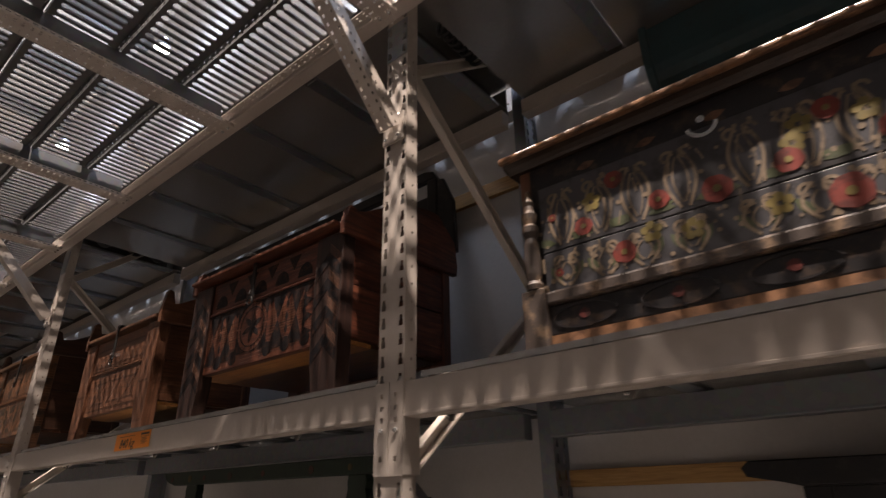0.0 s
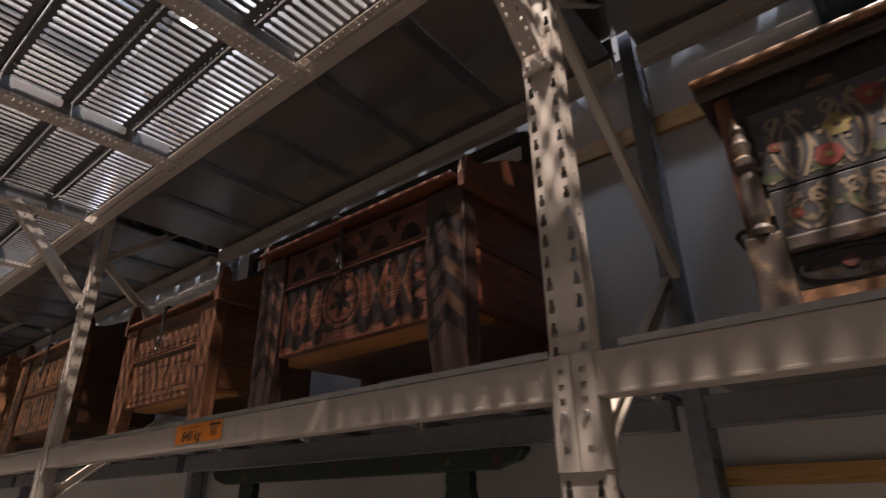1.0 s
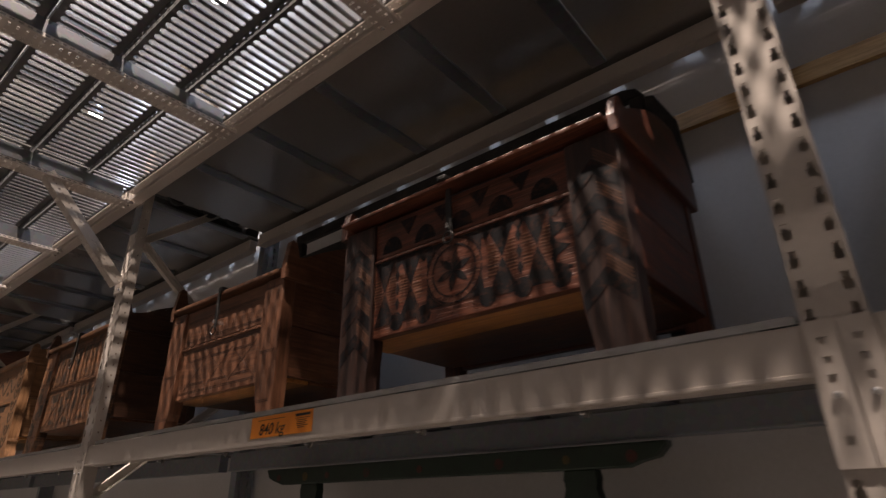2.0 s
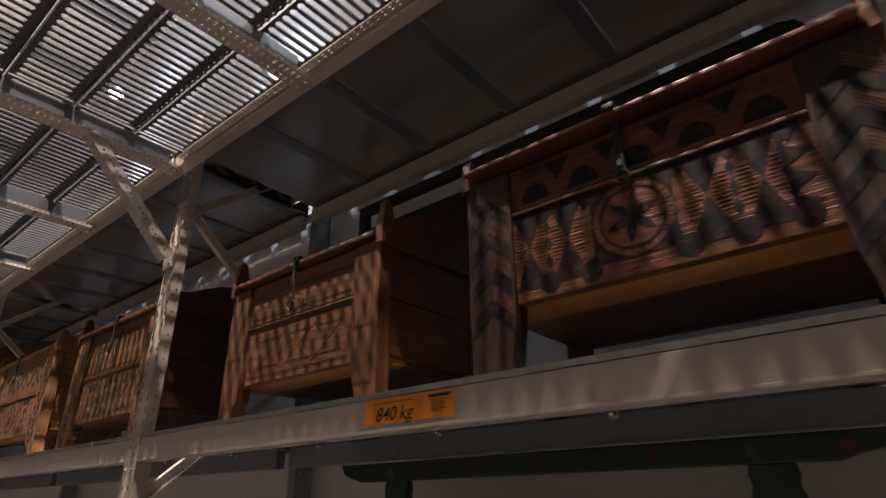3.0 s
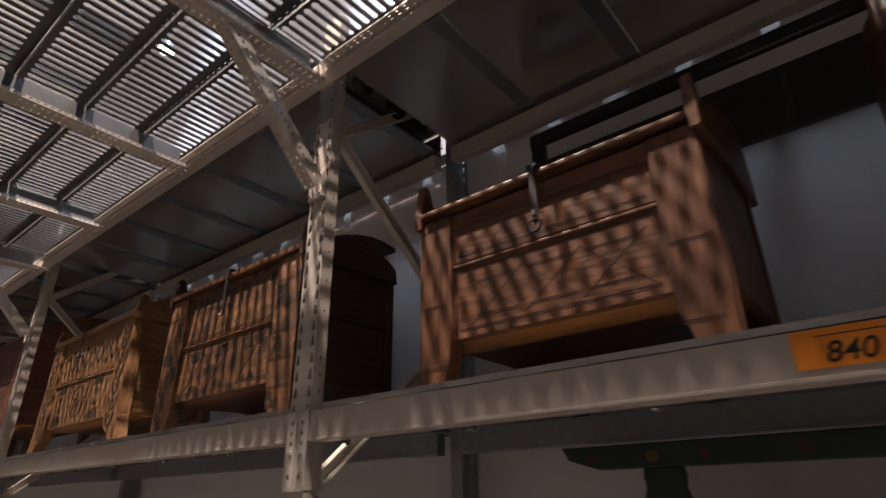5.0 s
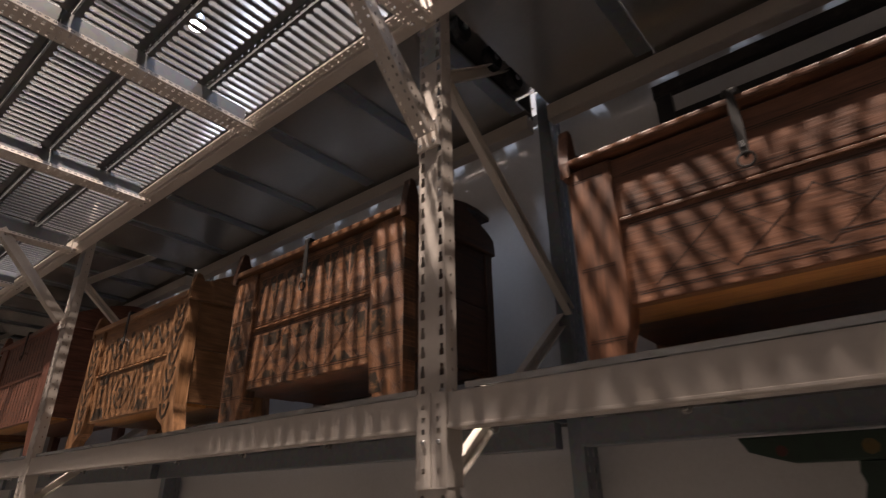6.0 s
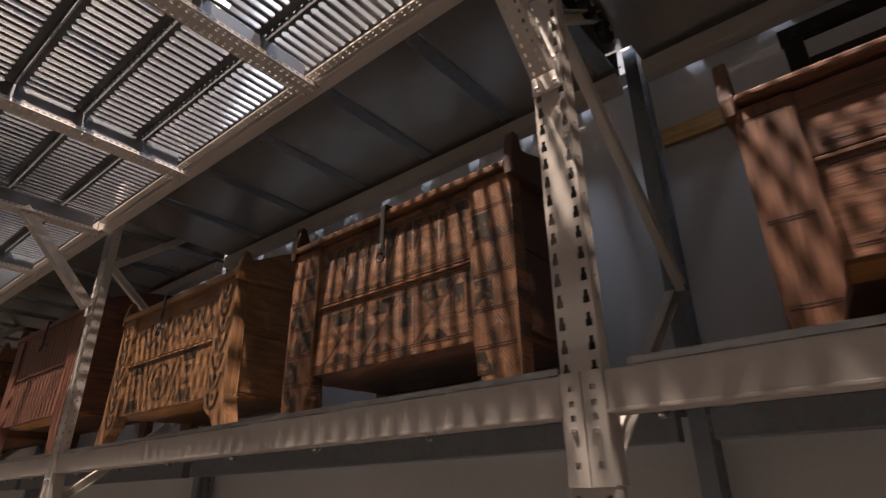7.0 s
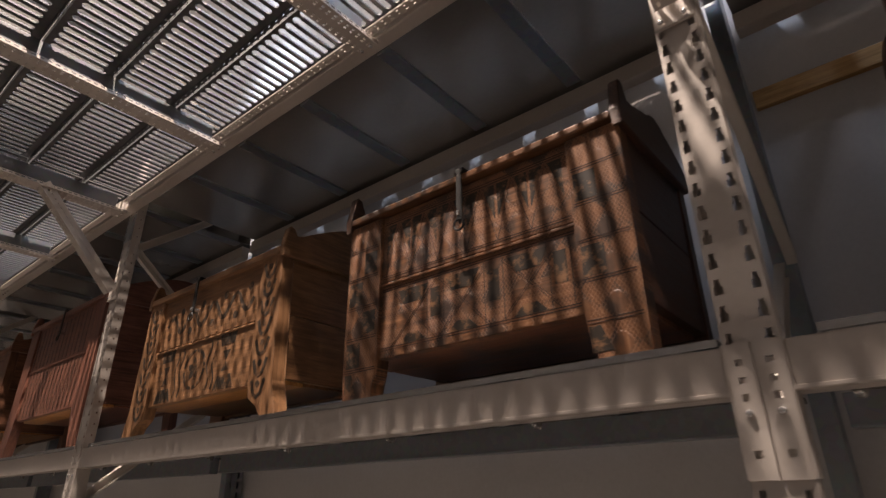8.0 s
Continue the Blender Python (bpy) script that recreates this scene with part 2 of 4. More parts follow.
def plate(us, vs, hole, thick, put):
    """A sheet over the grid us x vs with real holes where hole(i, j) holds; put(u, v, w) gives the place."""
    nu, nv = len(us), len(vs)
    verts = [put(u, v, w) for w in (0.0, thick) for u in us for v in vs]

    def at(i, j, k):
        return k * nu * nv + i * nv + j
    solid = [[not hole(i, j) for j in range(nv - 1)] for i in range(nu - 1)]
    faces = []
    for i in range(nu - 1):
        for j in range(nv - 1):
            if not solid[i][j]:
                continue
            faces.append((at(i, j, 0), at(i, j + 1, 0), at(i + 1, j + 1, 0), at(i + 1, j, 0)))
            faces.append((at(i, j, 1), at(i + 1, j, 1), at(i + 1, j + 1, 1), at(i, j + 1, 1)))
            for di, dj, p, q in ((-1, 0, (i, j), (i, j + 1)), (1, 0, (i + 1, j + 1), (i + 1, j)),
                                 (0, -1, (i + 1, j), (i, j)), (0, 1, (i, j + 1), (i + 1, j + 1))):
                a, b = i + di, j + dj
                if 0 <= a < nu - 1 and 0 <= b < nv - 1 and solid[a][b]:
                    continue
                faces.append((at(*p, 0), at(*p, 1), at(*q, 1), at(*q, 0)))
    return verts, faces


def breaks(start_at, stop_at, pitch, *spans):
    """Breakpoints along a line with spans (offset, length) repeated at each pitch, and the set of span cells by kind."""
    cuts = [start_at]
    kinds = []
    n = int((stop_at - start_at) / pitch + 1e-6)
    for k in range(n):
        for idx, (off, ln) in enumerate(spans):
            a = start_at + k * pitch + off
            if a > cuts[-1] + 1e-6:
                cuts.append(a)
                kinds.append(-1)
            cuts.append(a + ln)
            kinds.append(idx)
    if stop_at > cuts[-1] + 1e-6:
        cuts.append(stop_at)
        kinds.append(-1)
    return cuts, kinds


def joined(*pieces):
    verts, faces = [], []
    for v, f in pieces:
        base = len(verts)
        verts += v
        faces += [tuple(i + base for i in face) for face in f]
    return verts, faces


# ---- plan ----
PITCH, UP_W = 2.81, 0.096
FRONT, BACK, WALL = 0.985, 1.675, 1.85          # rack front, rear posts, wall behind
REAR_POST, REAR_BEAM = 1.732, 1.667             # rear posts stand behind their beams
BEAM_T, BEAM_B, DECK = 1.766, 1.681, 1.783
UPPER = 3.045
POSTS = [-1.008 + PITCH * k for k in (2, 1, 0, -1, -2, -3, -4)]

# ---- shell ----


def slab(name, x0, x1, y0, y1, z0, z1, material, label):
    return tagged(part(name, box(bmesh.new(), x0, x1, y0, y1, z0, z1), material), label, name.split("_")[0], kind="structure")


slab("floor", -15.2, 6.2, -3.2, 2.1, -0.2, 0.0, M_FLOOR, "grey concrete floor of the store")
slab("wall_north", -15.2, 6.2, WALL, 2.1, 0.0, 6.8, M_WALL, "off-white wall behind the pallet rack")
slab("wall_south", -15.2, 6.2, -3.2, -3.0, 0.0, 6.8, M_SOUTH, "grey wall across the aisle")
slab("wall_west", -15.2, -15.0, -3.0, WALL, 0.0, 6.8, M_WALL, "off-white end wall of the store")
slab("wall_east", 6.0, 6.2, -3.0, WALL, 0.0, 6.8, M_WALL, "off-white end wall of the store")
slab("ceiling", -15.2, 6.2, -3.2, 2.1, 6.8, 7.0, M_CEIL, "white ceiling high above the walkway")
for joist_x in [-14.0 + 1.3 * k for k in range(15)]:
    tagged(part("ceiling_joist", box(bmesh.new(), joist_x, joist_x + 0.12, -3.0, WALL, 6.62, 6.8, 0.01), M_GALV),
           "grey steel joist under the white ceiling", "joist", "ceiling joists", "structure")
for x0, x1, z0, z1 in ((-3.79, 5.9, 2.735, 2.806), (-1.03, 5.9, 1.535, 1.588)):
    tagged(part("wall_rail_trim", box(bmesh.new(), x0, x1, WALL - 0.025, WALL - 0.002, z0, z1, 0.003), M_RAIL),
           "ochre pine board fixed along the wall", "rail", kind="structure")

for lamp_y, lamp_xs, down, up, radius, tint in LAMP_ROWS:
    for lamp_x in lamp_xs:
        lamp = thing("ceiling_lamp", lamp_x, lamp_y, LAMP_Z, "round white pendant lamp over the walkway", "lamp", "pendant lamps")
        part("cap", lathe(bmesh.new(), [(0.02, 0.12), (0.05, 0.10), (0.06, 0.03), (0.075, 0.02), (0.075, 0.0)], 16), M_GALV, lamp)
        part("lens", lathe(bmesh.new(), [(0.07, -0.001), (0.068, -0.012), (0.05, -0.02), (0.01, -0.022)], 16), M_LENS, lamp, "glowing white lens")
        part("cable", lathe(bmesh.new(), [(0.0016, 0.12), (0.0016, 1.46)], 6), M_IRON, lamp)

# ---- rack ----


def build_upright(x, y_face, sign, material, parent, z0=0.0, z1=3.3, slots=(1.2, 3.1)):
    """A folded post: slotted face, two sides with small holes, two lips behind."""
    t = 0.0025
    half, deep = 0.045, 0.042
    cuts, kinds = breaks(slots[0], slots[1], 0.05, (0.008, 0.016), (0.024, 0.014))
    vs, vk = [z0] + cuts + [z1], [-1] + kinds + [-1]
    us = [-half, -0.0385, -0.0360, -0.0265, -0.0235, 0.0235, 0.0265, 0.0360, 0.0385, half]

    def face_hole(i, j):
        return (vk[j] == 0 and i in (1, 2, 3, 5, 6, 7)) or (vk[j] == 1 and i in (2, 6))
    face = plate(us, vs, face_hole, t, lambda u, v, w: (x + u, y_face + sign * w, v))
    cuts2, kinds2 = breaks(slots[0], slots[1], 0.05, (0.02, 0.008))
    vs2, vk2 = [z0] + cuts2 + [z1], [-1] + kinds2 + [-1]
    ds = [t, 0.023, 0.029, deep]
    sides = [plate(ds, vs2, lambda i, j: i == 1 and vk2[j] == 0, t,
                   lambda u, v, w, s=s: (x + s * (half - w), y_face + sign * u, v)) for s in (-1, 1)]
    lips = [plate([half - 0.022, half], [z0, z1], lambda i, j: False, t,
                  lambda u, v, w, s=s: (x + s * u, y_face + sign * (deep + w), v)) for s in (-1, 1)]
    post = part("upright", face, material, parent)
    for flank, lip in zip(sides, lips):
        part("flange", flank, material, post)
        part("lip", lip, material, post)
    return post


def build_rear_post(x, material, parent, z0=0.0, z1=3.3):
    """A narrow folded post, its slotted faces turned sideways, open towards the wall."""
    t, half, deep = 0.0025, 0.026, 0.098
    y0 = REAR_POST
    cuts, kinds = breaks(1.2, 3.1, 0.05, (0.008, 0.016), (0.024, 0.014))
    vs, vk = [z0] + cuts + [z1], [-1] + kinds + [-1]
    ds = [t, 0.0175, 0.020, 0.0295, 0.0325, 0.0635, 0.066, 0.0755, 0.078, deep]
    sides = [plate(ds, vs, lambda i, j: (vk[j] == 0 and i in (1, 2, 3, 5, 6, 7)) or (vk[j] == 1 and i in (2, 6)), t,
                   lambda u, v, w, s=s: (x + s * (half - w), y0 + u, v)) for s in (-1, 1)]
    face = plate([-half, half], [z0, z1], lambda i, j: False, t, lambda u, v, w: (x + u, y0 + w, v))
    lips = [plate([0.012, half], [z0, z1], lambda i, j: False, t, lambda u, v, w, s=s: (x + s * u, y0 + deep + w, v)) for s in (-1, 1)]
    post = part("upright", face, material, parent)
    for flank, lip in zip(sides, lips):
        part("flange", flank, material, post)
        part("lip", lip, material, post)
    return post


def brace(parent, x, ya, za, yb, zb, material):
    a, b = Vector((x, ya, za)), Vector((x, yb, zb))
    way = (b - a).normalized()
    side = Vector((0, -way.z, way.y))
    bm = bmesh.new()
    ring = [(-0.02, -0.014), (0.02, -0.014), (0.02, 0.014), (0.016, 0.014), (0.016, -0.010), (-0.016, -0.010), (-0.016, 0.014), (-0.02, 0.014)]
    lo = [bm.verts.new(a + side * p + Vector((q, 0, 0))) for p, q in ring]
    hi = [bm.verts.new(b + side * p + Vector((q, 0, 0))) for p, q in ring]
    for i in range(len(ring)):
        j = (i + 1) % len(ring)
        bm.faces.new((lo[i], lo[j], hi[j], hi[i]))
    bm.faces.new(lo[::-1])
    bm.faces.new(hi)
    return part("brace", bm, material, parent)


def build_frame(x):
    rack = thing("rack_frame", 0, 0, 0, "pale grey slotted rack upright frame with galvanised bracing", "rack frame", "rack frames")
    build_upright(x, FRONT, 1, M_RACK, rack)
    build_rear_post(x - 0.007, M_GALV, rack)
    ya, yb = FRONT + 0.05, REAR_POST + 0.012
    nodes = [(ya, 0.33), (yb, 0.95), (ya, 1.535), (yb, 2.145), (ya, 2.765), (yb, 3.36), (ya, 3.95)]
    for k, ((y0, z0), (y1, z1)) in enumerate(zip(nodes, nodes[1:])):
        side = 0.016 if k % 2 else -0.016
        brace(rack, x + side, y0, z0 + 0.01, y1, z1 - 0.01, M_BRACE_LIT if k >= 2 else M_GALV)
    cuts, kinds = breaks(2.80, 2.95, 0.05, (0.008, 0.016), (0.024, 0.014))
    us = [-0.043, -0.0385, -0.0360, -0.0265, -0.0235, 0.0235, 0.0265, 0.0360, 0.0385, 0.043]
    sleeve = plate(us, cuts, lambda i, j: (kinds[j] == 0 and i in (1, 2, 3, 5, 6, 7)) or (kinds[j] == 1 and i in (2, 6)), 0.003,
                   lambda u, v, w: (x + u, FRONT - 0.0005 - w, v))
    part("splice", sleeve, M_GALV, rack, "galvanised splice plate")
    for py in (FRONT, REAR_POST):
        part("foot", box(bmesh.new(), x - 0.07, x + 0.07, py - 0.02, py + 0.11, 0.0, 0.006, 0.001), M_GALV, rack)


for post_x in POSTS:
    build_frame(post_x)

BOLT = None


def bolt_at(parent, x, y, z, face=True):
    global BOLT
    if BOLT is None:
        bm = lathe(bmesh.new(), [(0.0065, 0.0), (0.0065, 0.003), (0.005, 0.005), (0.002, 0.006)], 10)
        BOLT = part("bolt", bm, M_BOLT, parent, "shiny zinc bolt")
        BOLT.matrix_basis = pose(x, y, z, 90 if face else 180)
        return BOLT
    return again(BOLT, pose(x, y, z, 90 if face else 180), parent)


def connector(parent, x0, x1, z_top, y_face):
    """The beam's end plate: punched strip that wraps the post."""
    ztop, zbot = z_top + 0.002, z_top - 0.214
    mid = (x0 + x1) / 2
    us = [x0, mid - 0.0055, mid + 0.0055, x1]
    vs = sorted([zbot, zbot + 0.032, zbot + 0.044, ztop - 0.096, ztop - 0.084, ztop - 0.068, ztop - 0.057, ztop - 0.038, ztop - 0.027, ztop])
    holes = {1, 3, 5, 7}
    body = plate(us, vs, lambda i, j: i == 1 and j in holes, 0.004, lambda u, v, w: (u, y_face - 0.001 - w, v))
    ob = part("connector", body, M_RACK, parent)
    bolt_at(parent, mid, y_face - 0.005, ztop - 0.115)
    return ob


def build_beam(x_right, x_left, z_bot, z_top, y_front, label, name="shelf_beam", plates=True, material=None):
    beam = thing(name, 0, 0, 0, label, "rack beam", "rack beams")
    material = material or M_RACK
    bm = box(bmesh.new(), x_left, x_right, y_front, y_front + 0.05, z_bot, z_top, 0.004)
    part("bar", bm, material, beam)
    # folded seam along the lower edge of the face
    part("seam", box(bmesh.new(), x_left, x_right, y_front - 0.0035, y_front + 0.001, z_bot + 0.002, z_bot + 0.009, 0.001), material, beam)
    if plates:
        connector(beam, x_right + 0.002, x_right + 0.0465, z_top, y_front)
        connector(beam, x_left - 0.0465, x_left - 0.002, z_top, y_front)
        for sx, s in ((x_right, 1), (x_left, -1)):
            part("end_plate", box(bmesh.new(), sx + min(0, s * 0.004), sx + max(0, s * 0.004), y_front - 0.005, y_front + 0.055, z_top - 0.212, z_top + 0.002, 0.001), material, beam)
    return beam


def build_deck(x_right, x_left, z, y0, y1, label, lip=0.016, gussets=True):
    """Sheet steel panels laid from beam to beam; each is a folded tray, open below."""
    deck = thing("shelf_deck", 0, 0, 0, label, "shelf deck", "shelf decks")
    n = 6
    w = (x_right - x_left) / n
    first = fold = gusset = None
    for k in range(n):
        bm = prism(bmesh.new(), [(y0, z), (y1, z), (y1, z - lip), (y1 - 0.002, z - lip), (y1 - 0.002, z - 0.002), (y0 + 0.002, z - 0.002), (y0 + 0.002, z - lip), (y0, z - lip)],
                   "x", 0.0003, w - 0.0003)
        ob = part("panel", bm, M_DECK, deck) if first is None else again(first, Matrix(), deck)
        first = first or ob
        ob.matrix_basis = pose(x_left + k * w, 0, 0)
        # steel darker than the panel puts the joint's dark reflection into colour
        for a in (w - 0.0615,):
            if fold is None:
                fold = part("fold", box(bmesh.new(), 0.0, 0.06, y0 + 0.057, y1 - 0.068, z - 0.013, z - 0.0021, 0.003), M_GALV, ob)
                fold.matrix_basis = pose(a, 0, 0)
            else:
                again(fold, pose(a, 0, 0), ob)
        if not gussets:
            continue
        if gusset is None:
            gusset = part("gusset", prism(bmesh.new(), [(-0.05, z - 0.0135), (0.05, z - 0.0135), (0.008, z - 0.112), (-0.004, z - 0.112)], "y", y0 + 0.075, y0 + 0.079), M_DECK, deck)
            gusset.matrix_basis = pose(x_left + (k + 0.06) * w, 0, 0)
        else:
            again(gusset, pose(x_left + (k + 0.06) * w, 0, 0), deck)
        bolt_at(deck, x_left + (k + 0.06) * w, y0 + 0.065, z - 0.102, False)
    return deck


for right, left in zip(POSTS, POSTS[1:]):
    xr, xl = right - UP_W / 2, left + UP_W / 2
    build_beam(xr, xl, BEAM_B, BEAM_T, FRONT, "pale grey painted steel shelf beam between uprights")
    # this level's rear beam takes a darker steel for shade under the shelf
    build_beam(xr, xl, BEAM_B, BEAM_T, REAR_BEAM, "steel beam along the rear posts, darkened for shade under the shelf", "rear_beam", False, M_GALV)
    build_deck(xr - 0.004, xl + 0.05, DECK, FRONT + 0.003, BACK + 0.166, "dark galvanised sheet steel shelf deck with folded edges", 0.0145)
    build_beam(right - 0.001, left + 0.001, 2.962, 3.032, 0.9295, "pale grey steel beam under the walkway edge", "edge_beam", False)
    build_beam(xr, xl, 2.949, 3.023, REAR_BEAM, "pale grey steel beam along the rear posts", "rear_beam", False)
    build_deck(xr, xl, UPPER, FRONT - 0.002, BACK + 0.045, "dark galvanised sheet steel upper shelf deck with folded edges", 0.024, False)
    build_beam(xr, xl, 0.36, 0.445, FRONT, "pale grey painted steel shelf beam between uprights")
    build_beam(xr, xl, 0.36, 0.445, REAR_BEAM, "pale grey steel beam along the rear posts", "rear_beam", False)
    build_deck(xr, xl, 0.462, FRONT - 0.002, BACK + 0.045, "dark galvanised sheet steel shelf deck near the floor")

# unseen folded strip added along the wall at the upper deck, notched at each half panel
for right, left in zip(POSTS, POSTS[1:]):
    strip = thing("closing_strip", left, 0, 0, "unseen grey strip added between upper deck and wall, notched to shape light", "strip", "closing strips", "structure")
    cuts, kinds = breaks(0.045, PITCH - 0.045, 0.297, (0.10, 0.06))
    # notches and slit shape lamp light into patches and a wash on the wall
    part("sheet", plate([WALL - 0.127, WALL - 0.119, WALL - 0.076, WALL - 0.013, WALL - 0.004, WALL - 0.002], cuts, lambda i, j: (i == 3 and kinds[j] == 0) or (i == 1 and kinds[j] != 0), 0.002, lambda u, v, w: (v, u, UPPER + 0.043 + w)), M_RACK, strip)

# added to block lamp light: trays bridging the gaps between neighbouring upper decks, and an unseen stop edge along the
# deck's rear
for post_x in POSTS[1:-1]:
    z, top = UPPER + 0.0008, UPPER + 0.125
    profile = [(-0.2, z), (-0.197, z), (-0.197, top - 0.003), (0.197, top - 0.003), (0.197, z), (0.2, z), (0.2, top), (-0.2, top)]
    cover = tagged(part("gap_cover", prism(bmesh.new(), [(post_x + u, v) for u, v in profile], "y", FRONT + 0.075, 1.726), M_DECK),
                   "dark steel tray added over the gap between decks to block lamp light", "cover sheet", "gap covers", "structure")
    part("front_flap", box(bmesh.new(), post_x - 0.196, post_x + 0.196, FRONT + 0.0755, FRONT + 0.0785, UPPER + 0.04, top - 0.004), M_DECK, cover)
# unseen raised edge, added to keep the warm lamps off the wall
for right, left in zip(POSTS, POSTS[1:]):
    tagged(part("rear_stop", box(bmesh.new(), left + 0.05, right - 0.05, BACK + 0.041, BACK + 0.044, UPPER + 0.0008, UPPER + 0.115), M_DECK),
           "unseen dark steel edge added along the deck's rear to stop lamp light", "stop edge", "rear stops", "structure")

# ---- walkway ----


def plank_mesh(length):
    """A grating plank along x: round-ended slots across it, both long edges folded down."""
    pitch, slot_w, slot_l, wide, t = 0.0405, 0.0225, 0.180, 0.236, 0.003
    n = int(length / pitch)
    off = (length - n * pitch) / 2
    verts, faces = [], []
    r, knob = slot_w / 2, 0.0145
    half = slot_l / 2 - r
    # one end round, the other widened to a knob
    side = [(r * math.cos(a), half + r * math.sin(a)) for a in [math.pi * i / 8 for i in range(4)]]
    side += [(knob * math.cos(a), -half + knob * math.sin(a)) for a in [math.radians(d) for d in (38, 0, -38, -70)]]
    hole = sorted(side, key=lambda q: q[1]) + [(0.0, half + r)] + [(-x, y) for x, y in sorted(side, key=lambda q: -q[1])] + [(0.0, -half - knob)]

    def sheet(outline):
        b = len(verts)
        m = len(outline)
        for z in (0.0, -t):
            verts.extend((x, y, z) for x, y in outline)
        faces.append(tuple(range(b, b + m)))
        faces.append(tuple(range(b + 2 * m - 1, b + m - 1, -1)))
    for k in range(n):
        cx = off + (k + 0.5) * pitch
        x0, x1 = cx - pitch / 2, cx + pitch / 2
        w = wide / 2
        sheet([(cx, -w), (x1, -w), (x1, w), (cx, w)] + [(cx, half + r)] + [(cx + x, y) for x, y in sorted([p for p in hole if p[0] > 1e-6], key=lambda p: -p[1])] + [(cx, -half - knob)])
        sheet([(cx, w), (x0, w), (x0, -w), (cx, -w)] + [(cx, -half - knob)] + [(cx + x, y) for x, y in sorted([p for p in hole if p[0] < -1e-6], key=lambda p: p[1])] + [(cx, half + r)])
        b = len(verts)
        for z in (0.0, -0.007):
            verts.extend((cx + x, y, z) for x, y in hole)
        m = len(hole)
        for i in range(m):
            j = (i + 1) % m
            faces.append((b + i, b + m + i, b + m + j, b + j))
    for s in (-1, 1):
        cuts, kinds = breaks(0.0, length, 0.0405, (0.012, 0.012))
        flange = plate([0.0, 0.010, 0.020, 0.030], cuts, lambda i, j: i == 1 and kinds[j] == 0, 0.002,
                       lambda u, v, w, s=s: (v, s * (wide / 2 - w), -u))
        b = len(verts)
        verts.extend(flange[0])
        faces.extend(tuple(i + b for i in f) for f in flange[1])
    return verts, faces


WALK_Z = 3.062
walkway = thing("walkway_grating", 0, 0, 0, "raised walkway of slotted galvanised grating planks over the aisle", "walkway", kind="structure")
first_plank = None
for right, left in zip(POSTS, POSTS[1:]):
    for row in range(8):
        py = 0.838 - 0.2445 * row
        place = pose(left + 0.003, py, WALK_Z)
        if first_plank is None:
            first_plank = part("plank", plank_mesh(PITCH - 0.006), M_GRATE, walkway)
            first_plank.matrix_basis = place
        else:
            again(first_plank, place, walkway)


def cross_beam_mesh(y0, y1):
    """A perforated channel across the aisle, open upwards."""
    cuts, kinds = breaks(y0, y1, 0.025, (0.007, 0.009))
    rows = [-0.042, -0.033, -0.0285, -0.021, -0.0165, 0.012, 0.0165, 0.024, 0.0295, 0.042]
    flat = plate(rows, cuts, lambda i, j: kinds[j] == 0 and i in (1, 3, 5, 7), 0.0025, lambda u, v, w: (u, v, w))
    cuts2, kinds2 = breaks(y0, y1, 0.025, (0.005, 0.015))
    webs = [plate([0.0025, 0.006, 0.012, 0.015], cuts2, lambda i, j: i == 1 and kinds2[j] == 0, 0.0025,
                  lambda u, v, w, s=s: (s * (0.042 - w), v, u)) for s in (-1, 1)]
    return joined(flat, *webs)


cross_mesh = packing = None
for right, left in zip(POSTS, POSTS[1:]):
    for k in range(3):
        cx = right - k * PITCH / 3
        cross = thing("cross_beam", cx, 0, 2.934, "pale grey perforated steel channel carrying the walkway planks", "cross beam", "cross beams")
        if cross_mesh is None:
            cross_mesh = part("channel", cross_beam_mesh(-1.15, 0.935), M_RACK, cross)
        else:
            again(cross_mesh, Matrix(), cross)
        if packing is None:
            packing = part("packing_strip", box(bmesh.new(), -0.011, 0.011, -1.14, 0.885, 0.003, 0.097, 0.001), M_GRATE, cross, "dark steel packing strip under the planks")
        else:
            again(packing, Matrix(), cross)
        bolt_at(cross, 0.02, 0.92, -0.001, False)
        bolt_at(cross, -0.02, 0.92, -0.001, False)

edge_mesh = None
for right, left in zip(POSTS, POSTS[1:]):
    edge = thing("edge_angle", left, 0, 0, "pale grey perforated steel angle along the walkway edge", "edge angle", "walkway edges")
    if edge_mesh is None:
        cuts, kinds = breaks(0.05, PITCH - 0.05, 0.0333, (0.010, 0.009))
        low = plate([0.896, 0.902, 0.906, 0.916, 0.920, 0.9265], cuts, lambda i, j: kinds[j] == 0 and i in (1, 3), 0.0025,
                    lambda u, v, w: (v, u, 2.985 + w))
        up = plate([2.9875, 3.04], [0.05, PITCH - 0.05], lambda i, j: False, 0.0025, lambda u, v, w: (v, 0.9265 + w, u))
        edge_mesh = part("angle", joined(low, up), M_RACK, edge)
    else:
        again(edge_mesh, Matrix(), edge)


